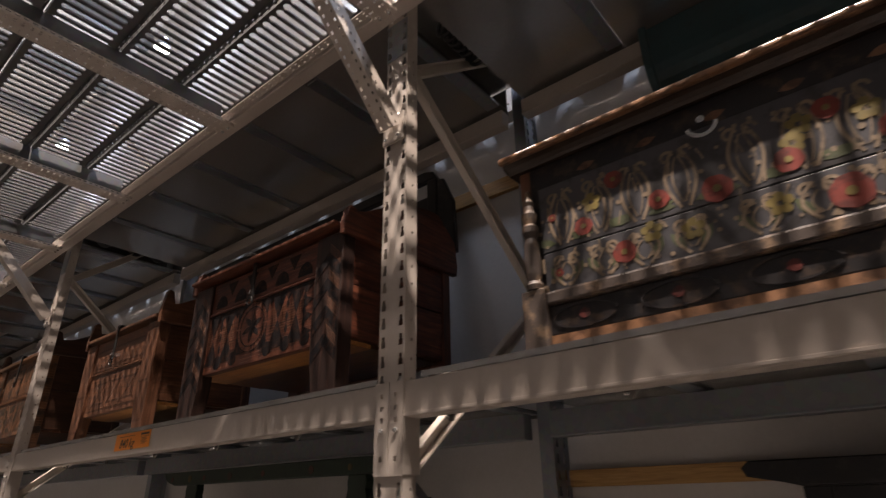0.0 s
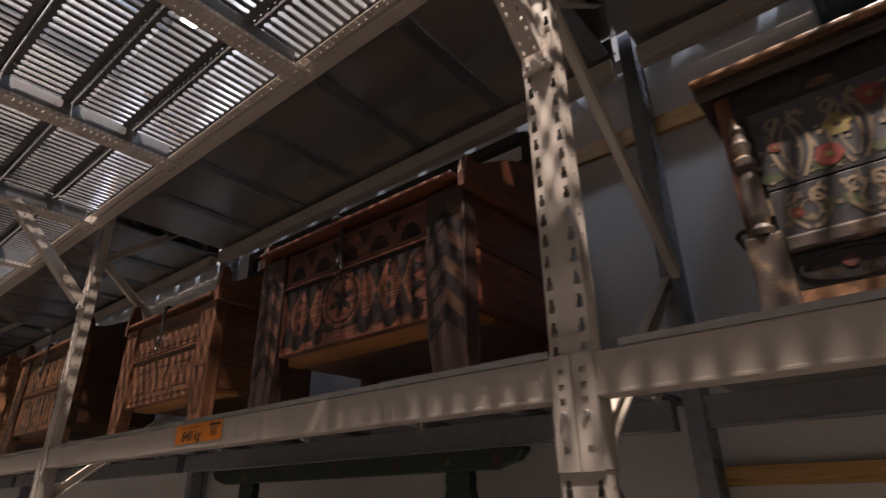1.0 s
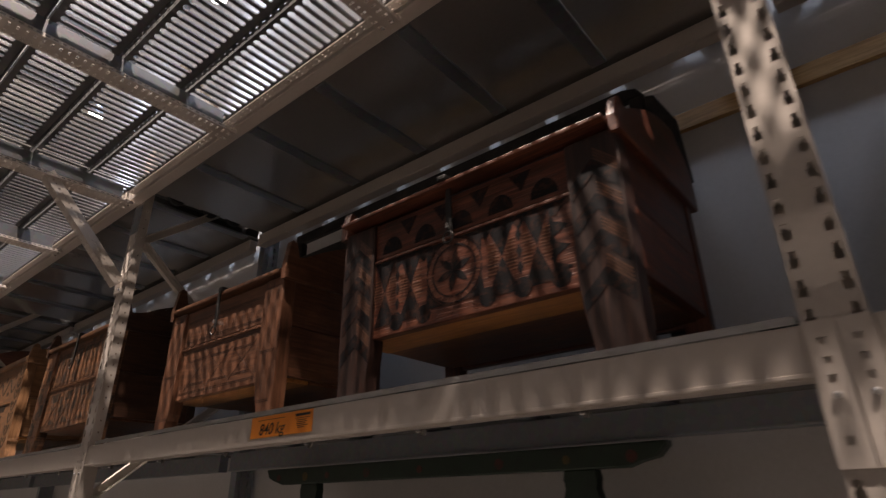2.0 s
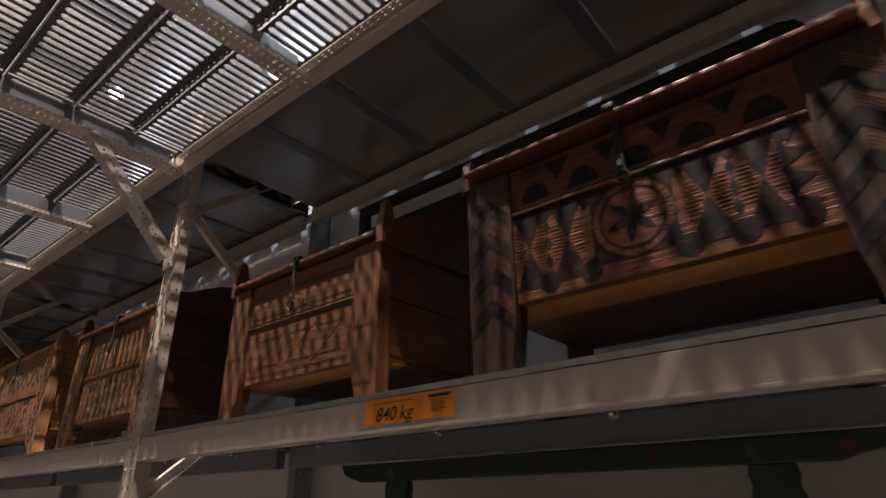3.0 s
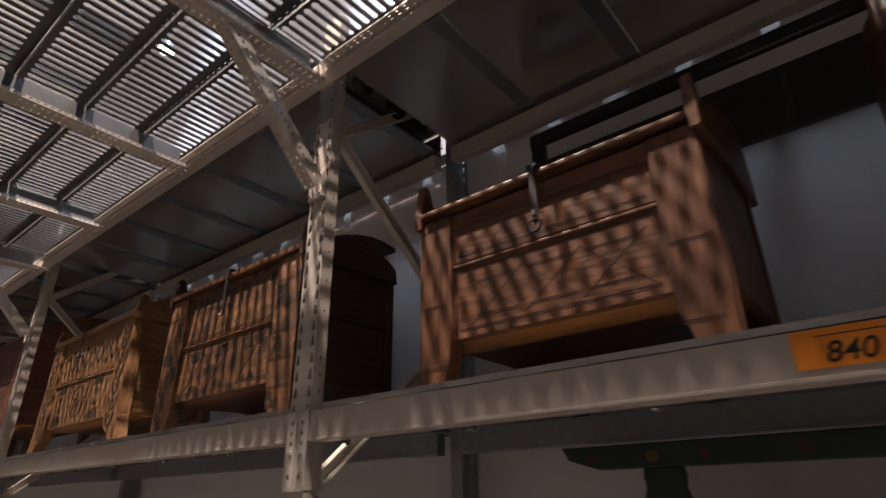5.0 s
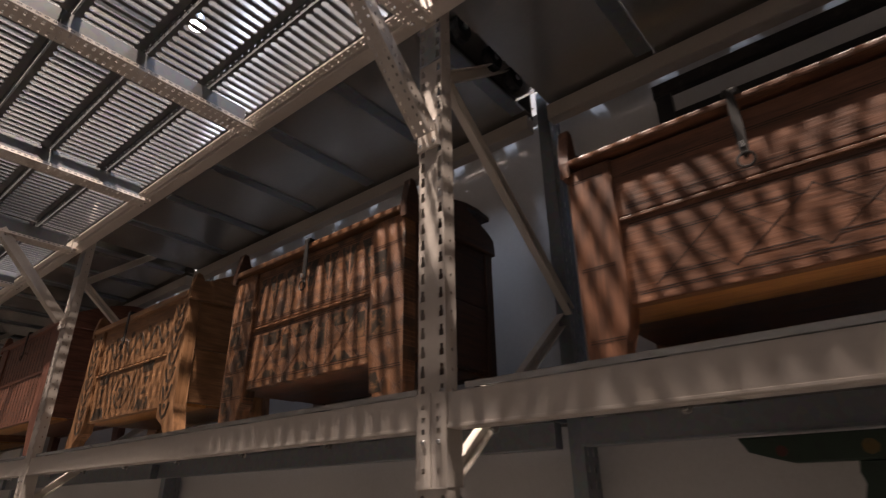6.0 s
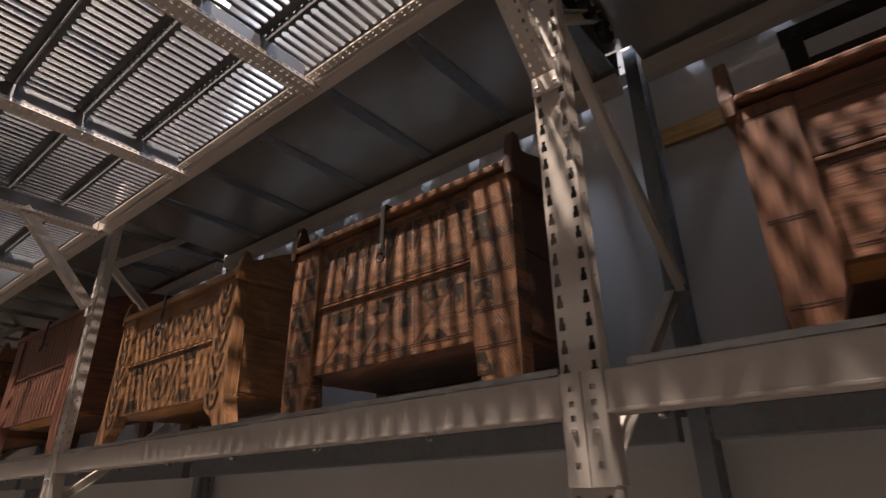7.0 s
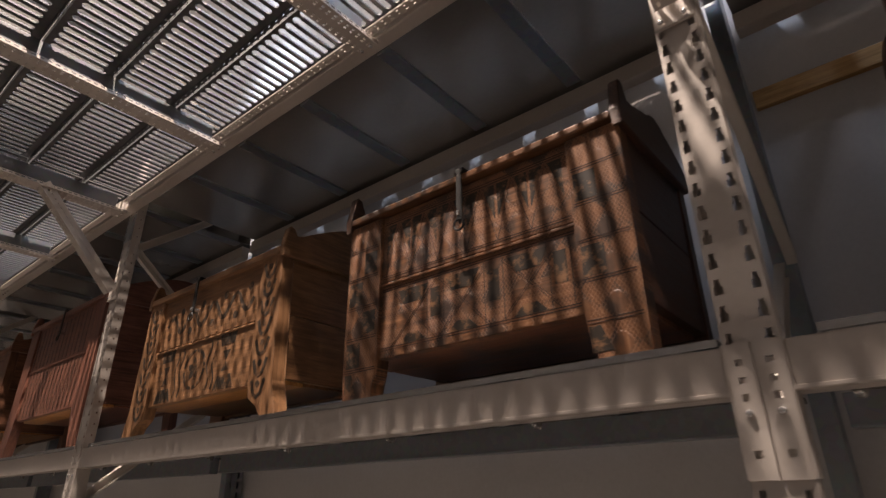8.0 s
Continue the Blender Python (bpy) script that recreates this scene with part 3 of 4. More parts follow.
def build_bracket(x):
    """Diagonal perforated channel from the post up to the walkway's cross beam."""
    br = thing("walkway_bracket", x, 0.965, 2.50, "pale grey perforated diagonal bracket under the walkway", "bracket", "walkway brackets")
    length = 0.60
    cuts, kinds = breaks(0.0, length, 0.025, (0.006, 0.010))
    flat = plate([-0.028, -0.019, -0.012, 0.012, 0.019, 0.028], cuts, lambda i, j: kinds[j] == 0 and i in (1, 3), 0.0025, lambda u, v, w: (u, w, v))
    webs = [plate([0.0025, 0.018, 0.026, 0.05], cuts, lambda i, j: i == 1 and kinds[j] == 0, 0.0025,
                  lambda u, v, w, s=s: (s * (0.028 - w), u, v)) for s in (-1, 1)]
    arm = part("arm", joined(flat, *webs), M_RACK, br)
    arm.matrix_basis = pose(0, -0.02, 0.0, 43, 0, 0)
    plate_bm = box(bmesh.new(), -0.042, 0.042, 0.006, 0.014, -0.03, 0.07, 0.003)
    part("foot_plate", plate_bm, M_RACK, br)
    for bx in (-0.025, 0.025):
        for bz in (-0.015, 0.055):
            bolt_at(br, bx, 0.003, bz)


for post_x in POSTS[:-1]:
    build_bracket(post_x)

# ---- load label on the beam ----
plaque = thing("load_label", -2.40, FRONT - 0.0012, 1.702, "orange load label reading 840 kg on the shelf beam", "label")
part("card", box(bmesh.new(), -0.147, 0.147, -0.0008, 0.0, 0.0, 0.062), M_ORANGE, plaque)
text = bpy.data.curves.new("digits", "FONT")
text.body, text.size, text.shear, text.extrude = "840 kg", 0.046, 0.26, 0.0002
text.offset = 0.0004
text.align_x = "LEFT"
lettering = new("lettering_curve", text)
bpy.context.view_layer.update()
letter_mesh = bpy.data.meshes.new_from_object(lettering)
bpy.data.objects.remove(lettering)
letter_mesh.materials.clear()
letter_mesh.materials.append(M_INK)
letters = new("lettering", letter_mesh)
letters.parent, letters.matrix_basis = plaque, pose(-0.105, -0.0012, 0.008, 90)
for bx0, bx1, bz, bh in ((-0.112, 0.020, 0.0495, 0.0016), (0.070, 0.136, 0.047, 0.007), (0.070, 0.136, 0.041, 0.0012),
                         (0.078, 0.118, 0.035, 0.0018), (0.078, 0.122, 0.030, 0.0018), (0.078, 0.115, 0.025, 0.0018),
                         (0.078, 0.126, 0.020, 0.0018), (0.082, 0.112, 0.015, 0.0018)):
    part("print_bar", box(bmesh.new(), bx0, bx1, -0.0014, -0.0009, bz, bz + bh), M_INK, plaque)

# ---- chests ----


def disc(cx, cz, r, n=20):
    return [(cx + r * math.cos(2 * math.pi * i / n), cz + r * math.sin(2 * math.pi * i / n)) for i in range(n)]


def petal(cx, cz, r, turn, wide=0.32):
    pts = []
    for i in range(9):
        s = i / 8
        pts.append((s * r, wide * r * math.sin(math.pi * s)))
    for i in range(7, 0, -1):
        s = i / 8
        pts.append((s * r, -wide * r * math.sin(math.pi * s)))
    c, s = math.cos(turn), math.sin(turn)
    return [(cx + x * c - z * s, cz + x * s + z * c) for x, z in pts]


def ribbon(points, wide):
    out, back = [], []
    for i, (x, z) in enumerate(points):
        a, b = points[max(0, i - 1)], points[min(len(points) - 1, i + 1)]
        dx, dz = b[0] - a[0], b[1] - a[1]
        ln = math.hypot(dx, dz) or 1
        w = wide / 2
        out.append((x - dz / ln * w, z + dx / ln * w))
        back.append((x + dz / ln * w, z - dx / ln * w))
    return out + back[::-1]


def ring_poly(cx, cz, r, wide, a0=0.0, a1=2 * math.pi, n=18):
    return ribbon([(cx + r * math.cos(a0 + (a1 - a0) * i / n), cz + r * math.sin(a0 + (a1 - a0) * i / n)) for i in range(n + 1)], wide)


def relief(polys, y, proud=0.0015):
    bm = bmesh.new()
    for p in polys:
        prism(bm, p, "y", y + 0.002, y - proud - random.uniform(0, 0.0004))
    return bm


def carve(name, polys, y, material, parent, label="", proud=0.0015):
    for p in polys:
        part(name, prism(bmesh.new(), p, "y", y + 0.002, y - proud - random.uniform(0, 0.0004)), material, parent, label)


def build_chest(label, x0, x1, y0, lid, under, tone, carve_up="", carve_low="", stile=0.13, foot=0.10, mid=None, depth=0.50,
                splay=0.0, arch=0.20, horn=0.11, hasp=0.0, decor=None, side_tone=None, stile_carve="", recess=0.012, stepped=False, eave=0.024, lid_thick=0.030, floor_tone="inner", stile_tone=None):
    """A standing chest on four stile legs: boarded front, arched lid with end cleats that rise to horns."""
    xc, w = (x0 + x1) / 2, (x1 - x0) / 2
    chest = thing("chest", xc, y0, DECK + 0.0008, label, "chest", "old wooden chests")
    H, U = lid - DECK, under - DECK
    side_tone = side_tone or tone
    hang = 0.014 if eave > 0.03 else eave + 0.0015
    M = (mid if mid is not None else (lid + under) / 2) - DECK
    top = H - 0.028
    for s in (-1, 1):
        inner = w - stile
        waist = U - 0.02
        shape = [(s * w, top), (s * inner, top), (s * inner, U + 0.02), (s * (inner + (stile - foot) * 0.25), waist - 0.03),
                 (s * (inner + (stile - foot) * 0.8) + s * splay * 0.6, 0.06), (s * (w - foot) + s * splay, 0.0), (s * w + s * splay, 0.0), (s * w + s * splay * 0.25, U)]
        stile_ob = part("stile", prism(bmesh.new(), shape[::-1] if s > 0 else shape, "y", -recess, 0.042, 0.004), wood_of(stile_tone or tone, "z", stile_carve), chest)
        back = [(s * w, top), (s * (w - 0.09), top), (s * (w - 0.07), U), (s * (w - 0.07) + s * splay, 0.0), (s * w + s * splay, 0.0)]
        part("back_leg", prism(bmesh.new(), back[::-1] if s > 0 else back, "y", depth - 0.045, depth, 0.003), wood_of(side_tone, "z"), chest)
        xo, xi = s * (w - 0.006), s * (w - 0.034)
        cut = U + (top - U) * 0.52
        for a, b in ((U + 0.015, cut - 0.0015), (cut + 0.0015, top)):
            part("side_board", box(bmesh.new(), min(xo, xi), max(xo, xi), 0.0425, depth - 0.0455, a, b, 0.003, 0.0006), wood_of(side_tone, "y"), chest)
        # end cleat of the lid
        prof = [(-0.022, H - 0.045), (-0.022, H + 0.0), (-0.008, H + horn - 0.012), (0.004, H + horn), (0.022, H + horn - 0.006), (0.032, H + 0.045)]
        for i in range(11):
            f = i / 10
            prof.append((0.06 + 0.40 * f, H + 0.05 + (arch - 0.05) * math.sin(math.pi * min(1.0, f * 0.62 + 0.02) * 0.82)))
        if stepped:
            prof = prof[:6] + [(0.075, H + 0.052), (0.16, H + 0.088), (0.20, H + 0.09), (0.215, H + 0.112), (0.25, H + 0.12), (0.30, H + 0.112),
                               (0.315, H + 0.09), (0.36, H + 0.085), (0.43, H + 0.05)]
        prof += [(depth + 0.02, H + (0.03 if stepped else arch * 0.55)), (depth + 0.035, H + 0.01), (depth + 0.03, H - 0.03)]
        if stepped:
            prof = prof[:-3] + [(depth - 0.004, H + 0.03), (depth + 0.004, H - 0.03)]
        a, b = s * (w - 0.012), s * (w + 0.016)
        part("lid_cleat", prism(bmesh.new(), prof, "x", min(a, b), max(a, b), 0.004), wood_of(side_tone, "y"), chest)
    inner = w - stile + 0.004
    part("front_board_upper", box(bmesh.new(), -inner, inner, 0.0, 0.03, M + 0.002, top, 0.003), wood_of(tone, "x", carve_up), chest)
    part("front_board_lower", box(bmesh.new(), -inner, inner, 0.0, 0.03, U, M - 0.002, 0.003), wood_of(tone, "x", carve_low), chest)
    part("front_bead", box(bmesh.new(), -inner + 0.005, inner - 0.005, -0.006, 0.001, M - 0.012, M - 0.003, 0.002), wood_of(tone, "x"), chest)
    part("back_board", box(bmesh.new(), -w + 0.035, w - 0.035, depth - 0.03, depth - 0.004, U, top, 0.003), wood_of(side_tone, "x"), chest)
    spans = [0.031, 0.165, 0.165 + (depth - 0.199) / 2, depth - 0.034]
    for k in range(3):
        # front board toned up for bounce light, boards behind toned down for shade
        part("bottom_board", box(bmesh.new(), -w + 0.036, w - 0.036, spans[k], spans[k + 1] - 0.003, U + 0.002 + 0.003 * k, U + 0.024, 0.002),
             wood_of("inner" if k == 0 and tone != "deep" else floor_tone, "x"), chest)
    # lid: front rail and arched top in boards
    part("lid_rail", box(bmesh.new(), -w + 0.014, w - 0.014, -eave, 0.02, H - lid_thick, H, min(0.005, lid_thick * 0.3), 0.0006), wood_of(tone, "x"), chest)
    for k in range(3):
        fa, fb = k / 3, (k + 1) / 3 - 0.006
        ys = [0.021 + (depth - 0.0) * f for f in (fa, (fa + fb) / 2, fb)]
        zs = [H - 0.004 + (arch - 0.035) * math.sin(math.pi * (0.06 + 0.8 * f) * 0.72) for f in (fa, (fa + fb) / 2, fb)]
        poly = [(y, z) for y, z in zip(ys, zs)] + [(y, z - 0.018) for y, z in zip(ys[::-1], zs[::-1])]
        part("lid_board", prism(bmesh.new(), poly, "x", -w + 0.0165, w - 0.0165), wood_of(side_tone, "x"), chest)
    if hasp is not None:
        strap = part("hasp", prism(bmesh.new(), [(hasp - 0.008, H + 0.012), (hasp + 0.008, H + 0.012), (hasp + 0.010, H - 0.09), (hasp + 0.009, H - 0.15),
                                                 (hasp, H - 0.165), (hasp - 0.009, H - 0.15), (hasp - 0.010, H - 0.09)], "y", -hang - 0.0055, -hang, 0.001), M_IRON, chest, "black iron hasp")
        bm = tube(bmesh.new(), [(hasp + 0.017 * math.cos(a), -hang - 0.0085, H - 0.168 + 0.017 * math.sin(a)) for a in [2 * math.pi * i / 14 for i in range(14)]], 0.0032, 6, True)
        part("ring", bm, M_IRON, strap)
        part("hinge_knob", box(bmesh.new(), hasp - 0.016, hasp + 0.016, -eave - 0.006, 0.0, H + 0.0005, H + 0.018, 0.005), M_IRON, strap)
        part("staple", box(bmesh.new(), hasp - 0.004, hasp + 0.004, -hang - 0.0145, -0.0, H - 0.14, H - 0.125, 0.001), M_BOLT, strap)
    if decor:
        decor(chest, w, U, M, top, stile, recess)
    return chest


def decor_geometric(chest, w, U, M, top, stile, recess):
    """Blackened triangles, half rounds, an eight-petalled rose and chevrons on the stiles."""
    dark, cuts = [], []
    cz, inner = (U + M) / 2 + 0.01, w - stile
    h = M - U - 0.03
    rx = -0.03
    rose = [petal(rx, cz + 0.005, 0.062, math.radians(20 + 60 * k), 0.17) for k in range(6)]
    ring = [ring_poly(rx, cz + 0.005, rr, 0.0045, math.radians(90 * k + 2), math.radians(90 * k + 87)) for k in range(4) for rr in (0.074, 0.094)]
    for k in range(24):
        turn = math.radians(15 * k)
        cuts.append(ribbon([(rx + rr * math.cos(turn), cz + 0.005 + rr * math.sin(turn)) for rr in (0.078, 0.090)], 0.0028))
    for sx in (-1, 1):
        for sz in (-1, 1):
            # dark spandrels round the ring
            corner = [(rx + sx * 0.098 * math.cos(t), cz + 0.005 + sz * 0.098 * math.sin(t)) for t in [math.radians(18 + 9 * i) for i in range(7)]]
            dark.append(corner + [(rx + sx * 0.10, cz + 0.005 + sz * 0.093)])
    for sx in (-1, 1):
        # hourglasses with hatched waists
        for c, half in ((0.158, 0.047), (0.262, 0.042)):
            x = rx + sx * c
            if abs(x) + half > inner:
                continue
            for dz in (h * 0.47, -h * 0.47):
                dark.append([(x, cz), (x - half, cz + dz), (x + half, cz + dz)])
            for k in range(5):
                for side in (-1, 1):
                    for up in (-1, 1):
                        z = cz + up * (0.004 + 0.0095 * k)
                        near, far = x + side * (0.006 + 0.34 * abs(z - cz)), x + side * 0.043
                        cuts.append([(min(near, far), z - 0.0016), (max(near, far), z - 0.0016), (max(near, far), z + 0.0016), (min(near, far), z + 0.0016)])
            cuts.append(ribbon([(x - half, cz + h * 0.47 + 0.005), (x + half, cz + h * 0.47 + 0.005)], 0.0028))
        for c in (0.21, 0.305):
            x = rx + sx * c
            if abs(x) + 0.02 < inner:
                for dz in (-0.045, 0.0, 0.045):
                    dark.append([(x - 0.009, cz + dz), (x, cz + dz - 0.02), (x + 0.009, cz + dz), (x, cz + dz + 0.02)])
        x = rx + sx * 0.325
        if abs(x) + 0.03 < inner:
            for k in range(4):
                zz = U + 0.03 + k * h / 4
                dark.append([(x - 0.024, zz), (x + 0.026, zz + h / 8), (x - 0.024, zz + h / 4 - 0.006)])
        for k in range(3):
            x = rx + sx * (0.108 + 0.105 * k)
            if abs(x) + 0.03 < inner:
                dark.append(disc(x, U + 0.036, 0.027, 10))
                dark.append([(x - 0.032, M - 0.012), (x + 0.032, M - 0.012), (x, M - 0.055)])
    for k in range(5):
        x = -inner + 0.07 + k * (2 * inner - 0.14) / 4
        dark.append([(x + 0.04 * math.cos(a), M + 0.014 + 0.05 * math.sin(a)) for a in [math.pi * i / 10 for i in range(11)]])
    for k in range(4):
        x = -inner + 0.07 + (k + 0.5) * (2 * inner - 0.14) / 4
        dark.append([(x - 0.034, top - 0.016), (x + 0.034, top - 0.016), (x, top - 0.07)])
    carve("carved_field", dark, 0.0, M_SOOT, chest, "blackened carved field", 0.0008)
    carve("petal", rose, 0.0, M_SOOT, chest, "blackened carved petal", 0.0008)
    carve("ring_segment", ring, 0.0, M_SOOT, chest, "blackened carved ring", 0.0008)
    carve("cut_line", cuts, 0.0, M_CUT, chest, "pale cut line", 0.0008)
    chev, lines = [], []
    for s in (-1, 1):
        c = s * (w - stile / 2)
        z = U - 0.07
        while z < top - 0.10:
            hw = stile / 2 - 0.008
            chev.append([(c - hw, z), (c, z + 0.055), (c + hw, z), (c + hw, z + 0.042), (c, z + 0.097), (c - hw, z + 0.042)])
            for k in range(4):
                a, b = 0.047 + 0.009 * k, 0.0032
                lines.append([(c + 0.006, z + a + 0.05), (c + hw, z + a), (c + hw, z + a + b), (c + 0.006, z + a + 0.05 + b)])
            z += 0.092
    carve("chevron", chev, -recess, M_SOOT, chest, "blackened carved chevron", 0.0008)
    carve("cut_line", lines, -recess, M_CUT, chest, "pale cut line", 0.0008)


def decor_lines(chest, w, U, M, top, stile, recess):
    """Incised double lines and a few crossed strokes."""
    polys = []
    inner = w - stile
    for z in (U + 0.02, M - 0.03, M + 0.018, top - 0.055):
        for dz in (0, 0.006):
            polys.append([(-inner + 0.02, z + dz), (inner - 0.02, z + dz), (inner - 0.02, z + dz + 0.002), (-inner + 0.02, z + dz + 0.002)])
    for k in range(3):
        a = -inner + 0.08 + k * (2 * inner - 0.1) / 3
        for z in (U + 0.05, M - 0.07):
            for dz in (0, 0.006):
                polys.append([(a, z + dz), (a + 0.13, z + dz), (a + 0.13, z + dz + 0.002), (a, z + dz + 0.002)])
        polys.append(ribbon([(a - 0.02, U + 0.035), (a + 0.15, M - 0.05)], 0.0016))
        polys.append(ribbon([(a - 0.02, M - 0.05), (a + 0.15, U + 0.035)], 0.0016))
    carve("incised_line", polys, 0.0, M_LINE, chest, "", 0.0004)
    marks = []
    for s in (-1, 1):
        c = s * (w - stile / 2)
        for z in (0.06, top - 0.04, U + 0.1):
            for dz in (0, 0.006):
                marks.append([(c - stile / 2 + 0.01, z + dz), (c + stile / 2 - 0.02, z + dz), (c + stile / 2 - 0.02, z + dz + 0.002), (c - stile / 2 + 0.01, z + dz + 0.002)])
    carve("incised_line", marks, -recess, M_LINE, chest, "", 0.0004)


def decor_blocks(chest, w, U, M, top, stile, recess):
    """Ruled blocks: double lines at each field, some fields blackened."""
    lines, dark, low = [], [], []
    for s in (-1, 1):
        a, b = s * w, s * (w - stile)
        x0, x1 = min(a, b) + 0.008, max(a, b) - 0.008
        z, k = 0.10, 0
        while z < top - 0.04:
            for dz in (0, 0.007):
                lines.append([(x0, z + dz), (x1, z + dz), (x1, z + dz + 0.0022), (x0, z + dz + 0.0022)])
            if z + 0.11 < top:
                half = (x0 + x1) / 2
                if (k + (s > 0)) % 2 == 0:
                    dark.append([(x0 + 0.004, z + 0.014), (half - 0.002, z + 0.014), (half - 0.002, z + 0.09), (x0 + 0.004, z + 0.09)])
                elif k in (1, 3):
                    dark.append([(half + 0.004, z + 0.016), (x1 - 0.006, z + 0.016), (x1 - 0.006, z + 0.086), (half + 0.004, z + 0.086)])
            z += 0.098
            k += 1
        dark.append([(x0 + 0.004, 0.035), (x0 + 0.055, 0.035), (x0 + 0.03, 0.095), (x0 + 0.002, 0.095)])
    carve("incised_line", lines, -recess, M_LINE, chest, "", 0.0005)
    carve("blackened_square", dark, -recess, M_SOOT2, chest, "", 0.0004)
    inner = w - stile
    h = M - U
    cut = []
    for z in (U + 0.022, M - 0.03, M + 0.012, top - 0.03):
        for dz in (0, 0.007):
            cut.append([(-inner + 0.006, z + dz), (inner - 0.006, z + dz), (inner - 0.006, z + dz + 0.0022), (-inner + 0.006, z + dz + 0.0022)])
    for c in (-0.20, -0.02, 0.19):
        for dx in (0, 0.008):
            cut.append(ribbon([(c - 0.085 + dx, U + 0.03), (c + 0.085 + dx, M - 0.035)], 0.0015))
            cut.append(ribbon([(c - 0.085 + dx, M - 0.035), (c + 0.085 + dx, U + 0.03)], 0.0015))
        low.append([(c - 0.06, M - 0.04), (c + 0.06, M - 0.04), (c + 0.035, M - 0.085), (c - 0.035, M - 0.085)])
        low.append([(c - 0.05, U + 0.032), (c + 0.05, U + 0.032), (c + 0.02, U + 0.06), (c - 0.02, U + 0.06)])
    for c in (-0.115, 0.085, 0.28):
        for dx in (-0.03, 0.03):
            cut.append(ribbon([(c + dx, U + 0.03), (c + dx, M - 0.035)], 0.0022))
        low.append([(c - 0.018, U + 0.09), (c + 0.018, U + 0.09), (c + 0.018, M - 0.06), (c - 0.018, M - 0.06)])
    n = 6
    for k in range(n):
        a = -inner + 0.015 + k * (2 * inner - 0.03) / n
        b = a + (2 * inner - 0.03) / n
        m = (a + b) / 2
        cut.append(ribbon([(a, M + 0.02), (m, top - 0.035), (b, M + 0.02)], 0.0024))
        low.append([(a + 0.004, top - 0.036), (m - 0.008, top - 0.036), (a + 0.004, M + 0.08)])
        low.append([(m + 0.008, top - 0.036), (b - 0.004, top - 0.036), (b - 0.004, M + 0.08)])
    carve("incised_line", cut, 0.0, M_LINE, chest, "", 0.0005)
    carve("blackened_square", low, 0.0, M_SOOT2, chest, "", 0.0004)


def decor_scrolls(chest, w, U, M, top, stile, recess):
    """A wave of scrolls above, a flower in a ring, blackened trapezes below, loops down the stiles."""
    dark = []
    inner = w - stile
    wave = []
    for i in range(61):
        f = i / 60
        wave.append((-inner + 0.05 + f * (2 * inner - 0.1), M + (top - M) * 0.45 + 0.042 * math.sin(f * 2 * math.pi * 4)))
    dark.append(ribbon(wave, 0.02))
    for k in range(8):
        x = -inner + 0.08 + k * (2 * inner - 0.16) / 7
        dark.append(disc(x, M + (top - M) * (0.45 + (0.22 if k % 2 else -0.2)), 0.017, 10))
    h = M - U
    c = -0.04
    dark += [petal(c, U + h / 2, 0.05, math.radians(90 + 72 * k), 0.28) for k in range(5)]
    dark += [ring_poly(c, U + h / 2, 0.078, 0.014, math.radians(90 * k + 4), math.radians(90 * k + 84)) for k in range(4)]
    for s in (-1, 1):
        x = c + s * 0.24
        dark.append([(x - 0.06, M - 0.012), (x + 0.06, M - 0.012), (x + 0.045, M - 0.06), (x - 0.045, M - 0.06)])
        dark.append([(x - 0.07, U + 0.01), (x + 0.07, U + 0.01), (x + 0.045, U + 0.065), (x - 0.045, U + 0.065)])
        dark.append([(x - 0.025, U + h / 2 + 0.04), (x + 0.025, U + h / 2 + 0.04), (x, U + h / 2)])
        dark.append([(x - 0.025, U + h / 2 - 0.04), (x + 0.025, U + h / 2 - 0.04), (x, U + h / 2 - 0.002)])
        for dx in (0.11, 0.15):
            dark.append(ribbon([(c + s * dx + 0.012 * math.sin(i), U + 0.02 + i * (h - 0.04) / 9) for i in range(10)], 0.010))
    carve("carved_scroll", dark, 0.0, M_SOOT2, chest, "dark carved scrollwork", 0.0008)
    loops = []
    for s in (-1, 1):
        cx = s * (w - stile / 2)
        z = U - 0.05
        k = 0
        while z < top - 0.08:
            loops.append(ribbon([(cx - 0.04, z + 0.06), (cx - 0.02, z + 0.01), (cx, z), (cx + 0.02, z + 0.01), (cx + 0.04, z + 0.06)], 0.016))
            loops.append(disc(cx, z + 0.045, 0.013, 8))
            z += 0.075
            k += 1
    carve("carved_loop", loops, -recess, M_SOOT2, chest, "dark carved loop", 0.0008)


def decor_stripes(chest, w, U, M, top, stile, recess):
    polys = []
    inner = w - stile
    n = 15
    for k in range(n):
        x = -inner + 0.03 + k * (2 * inner - 0.06) / (n - 1)
        polys.append([(x - 0.004, U + 0.01), (x + 0.005, U + 0.01), (x + 0.005, M - 0.016), (x - 0.004, M - 0.016)])
        polys.append([(x - 0.004, M + 0.01), (x + 0.005, M + 0.01), (x + 0.005, top - 0.02), (x - 0.004, top - 0.02)])
    carve("flute", polys, 0.0, M_SOOT2, chest, "dark cut flute", 0.0008)


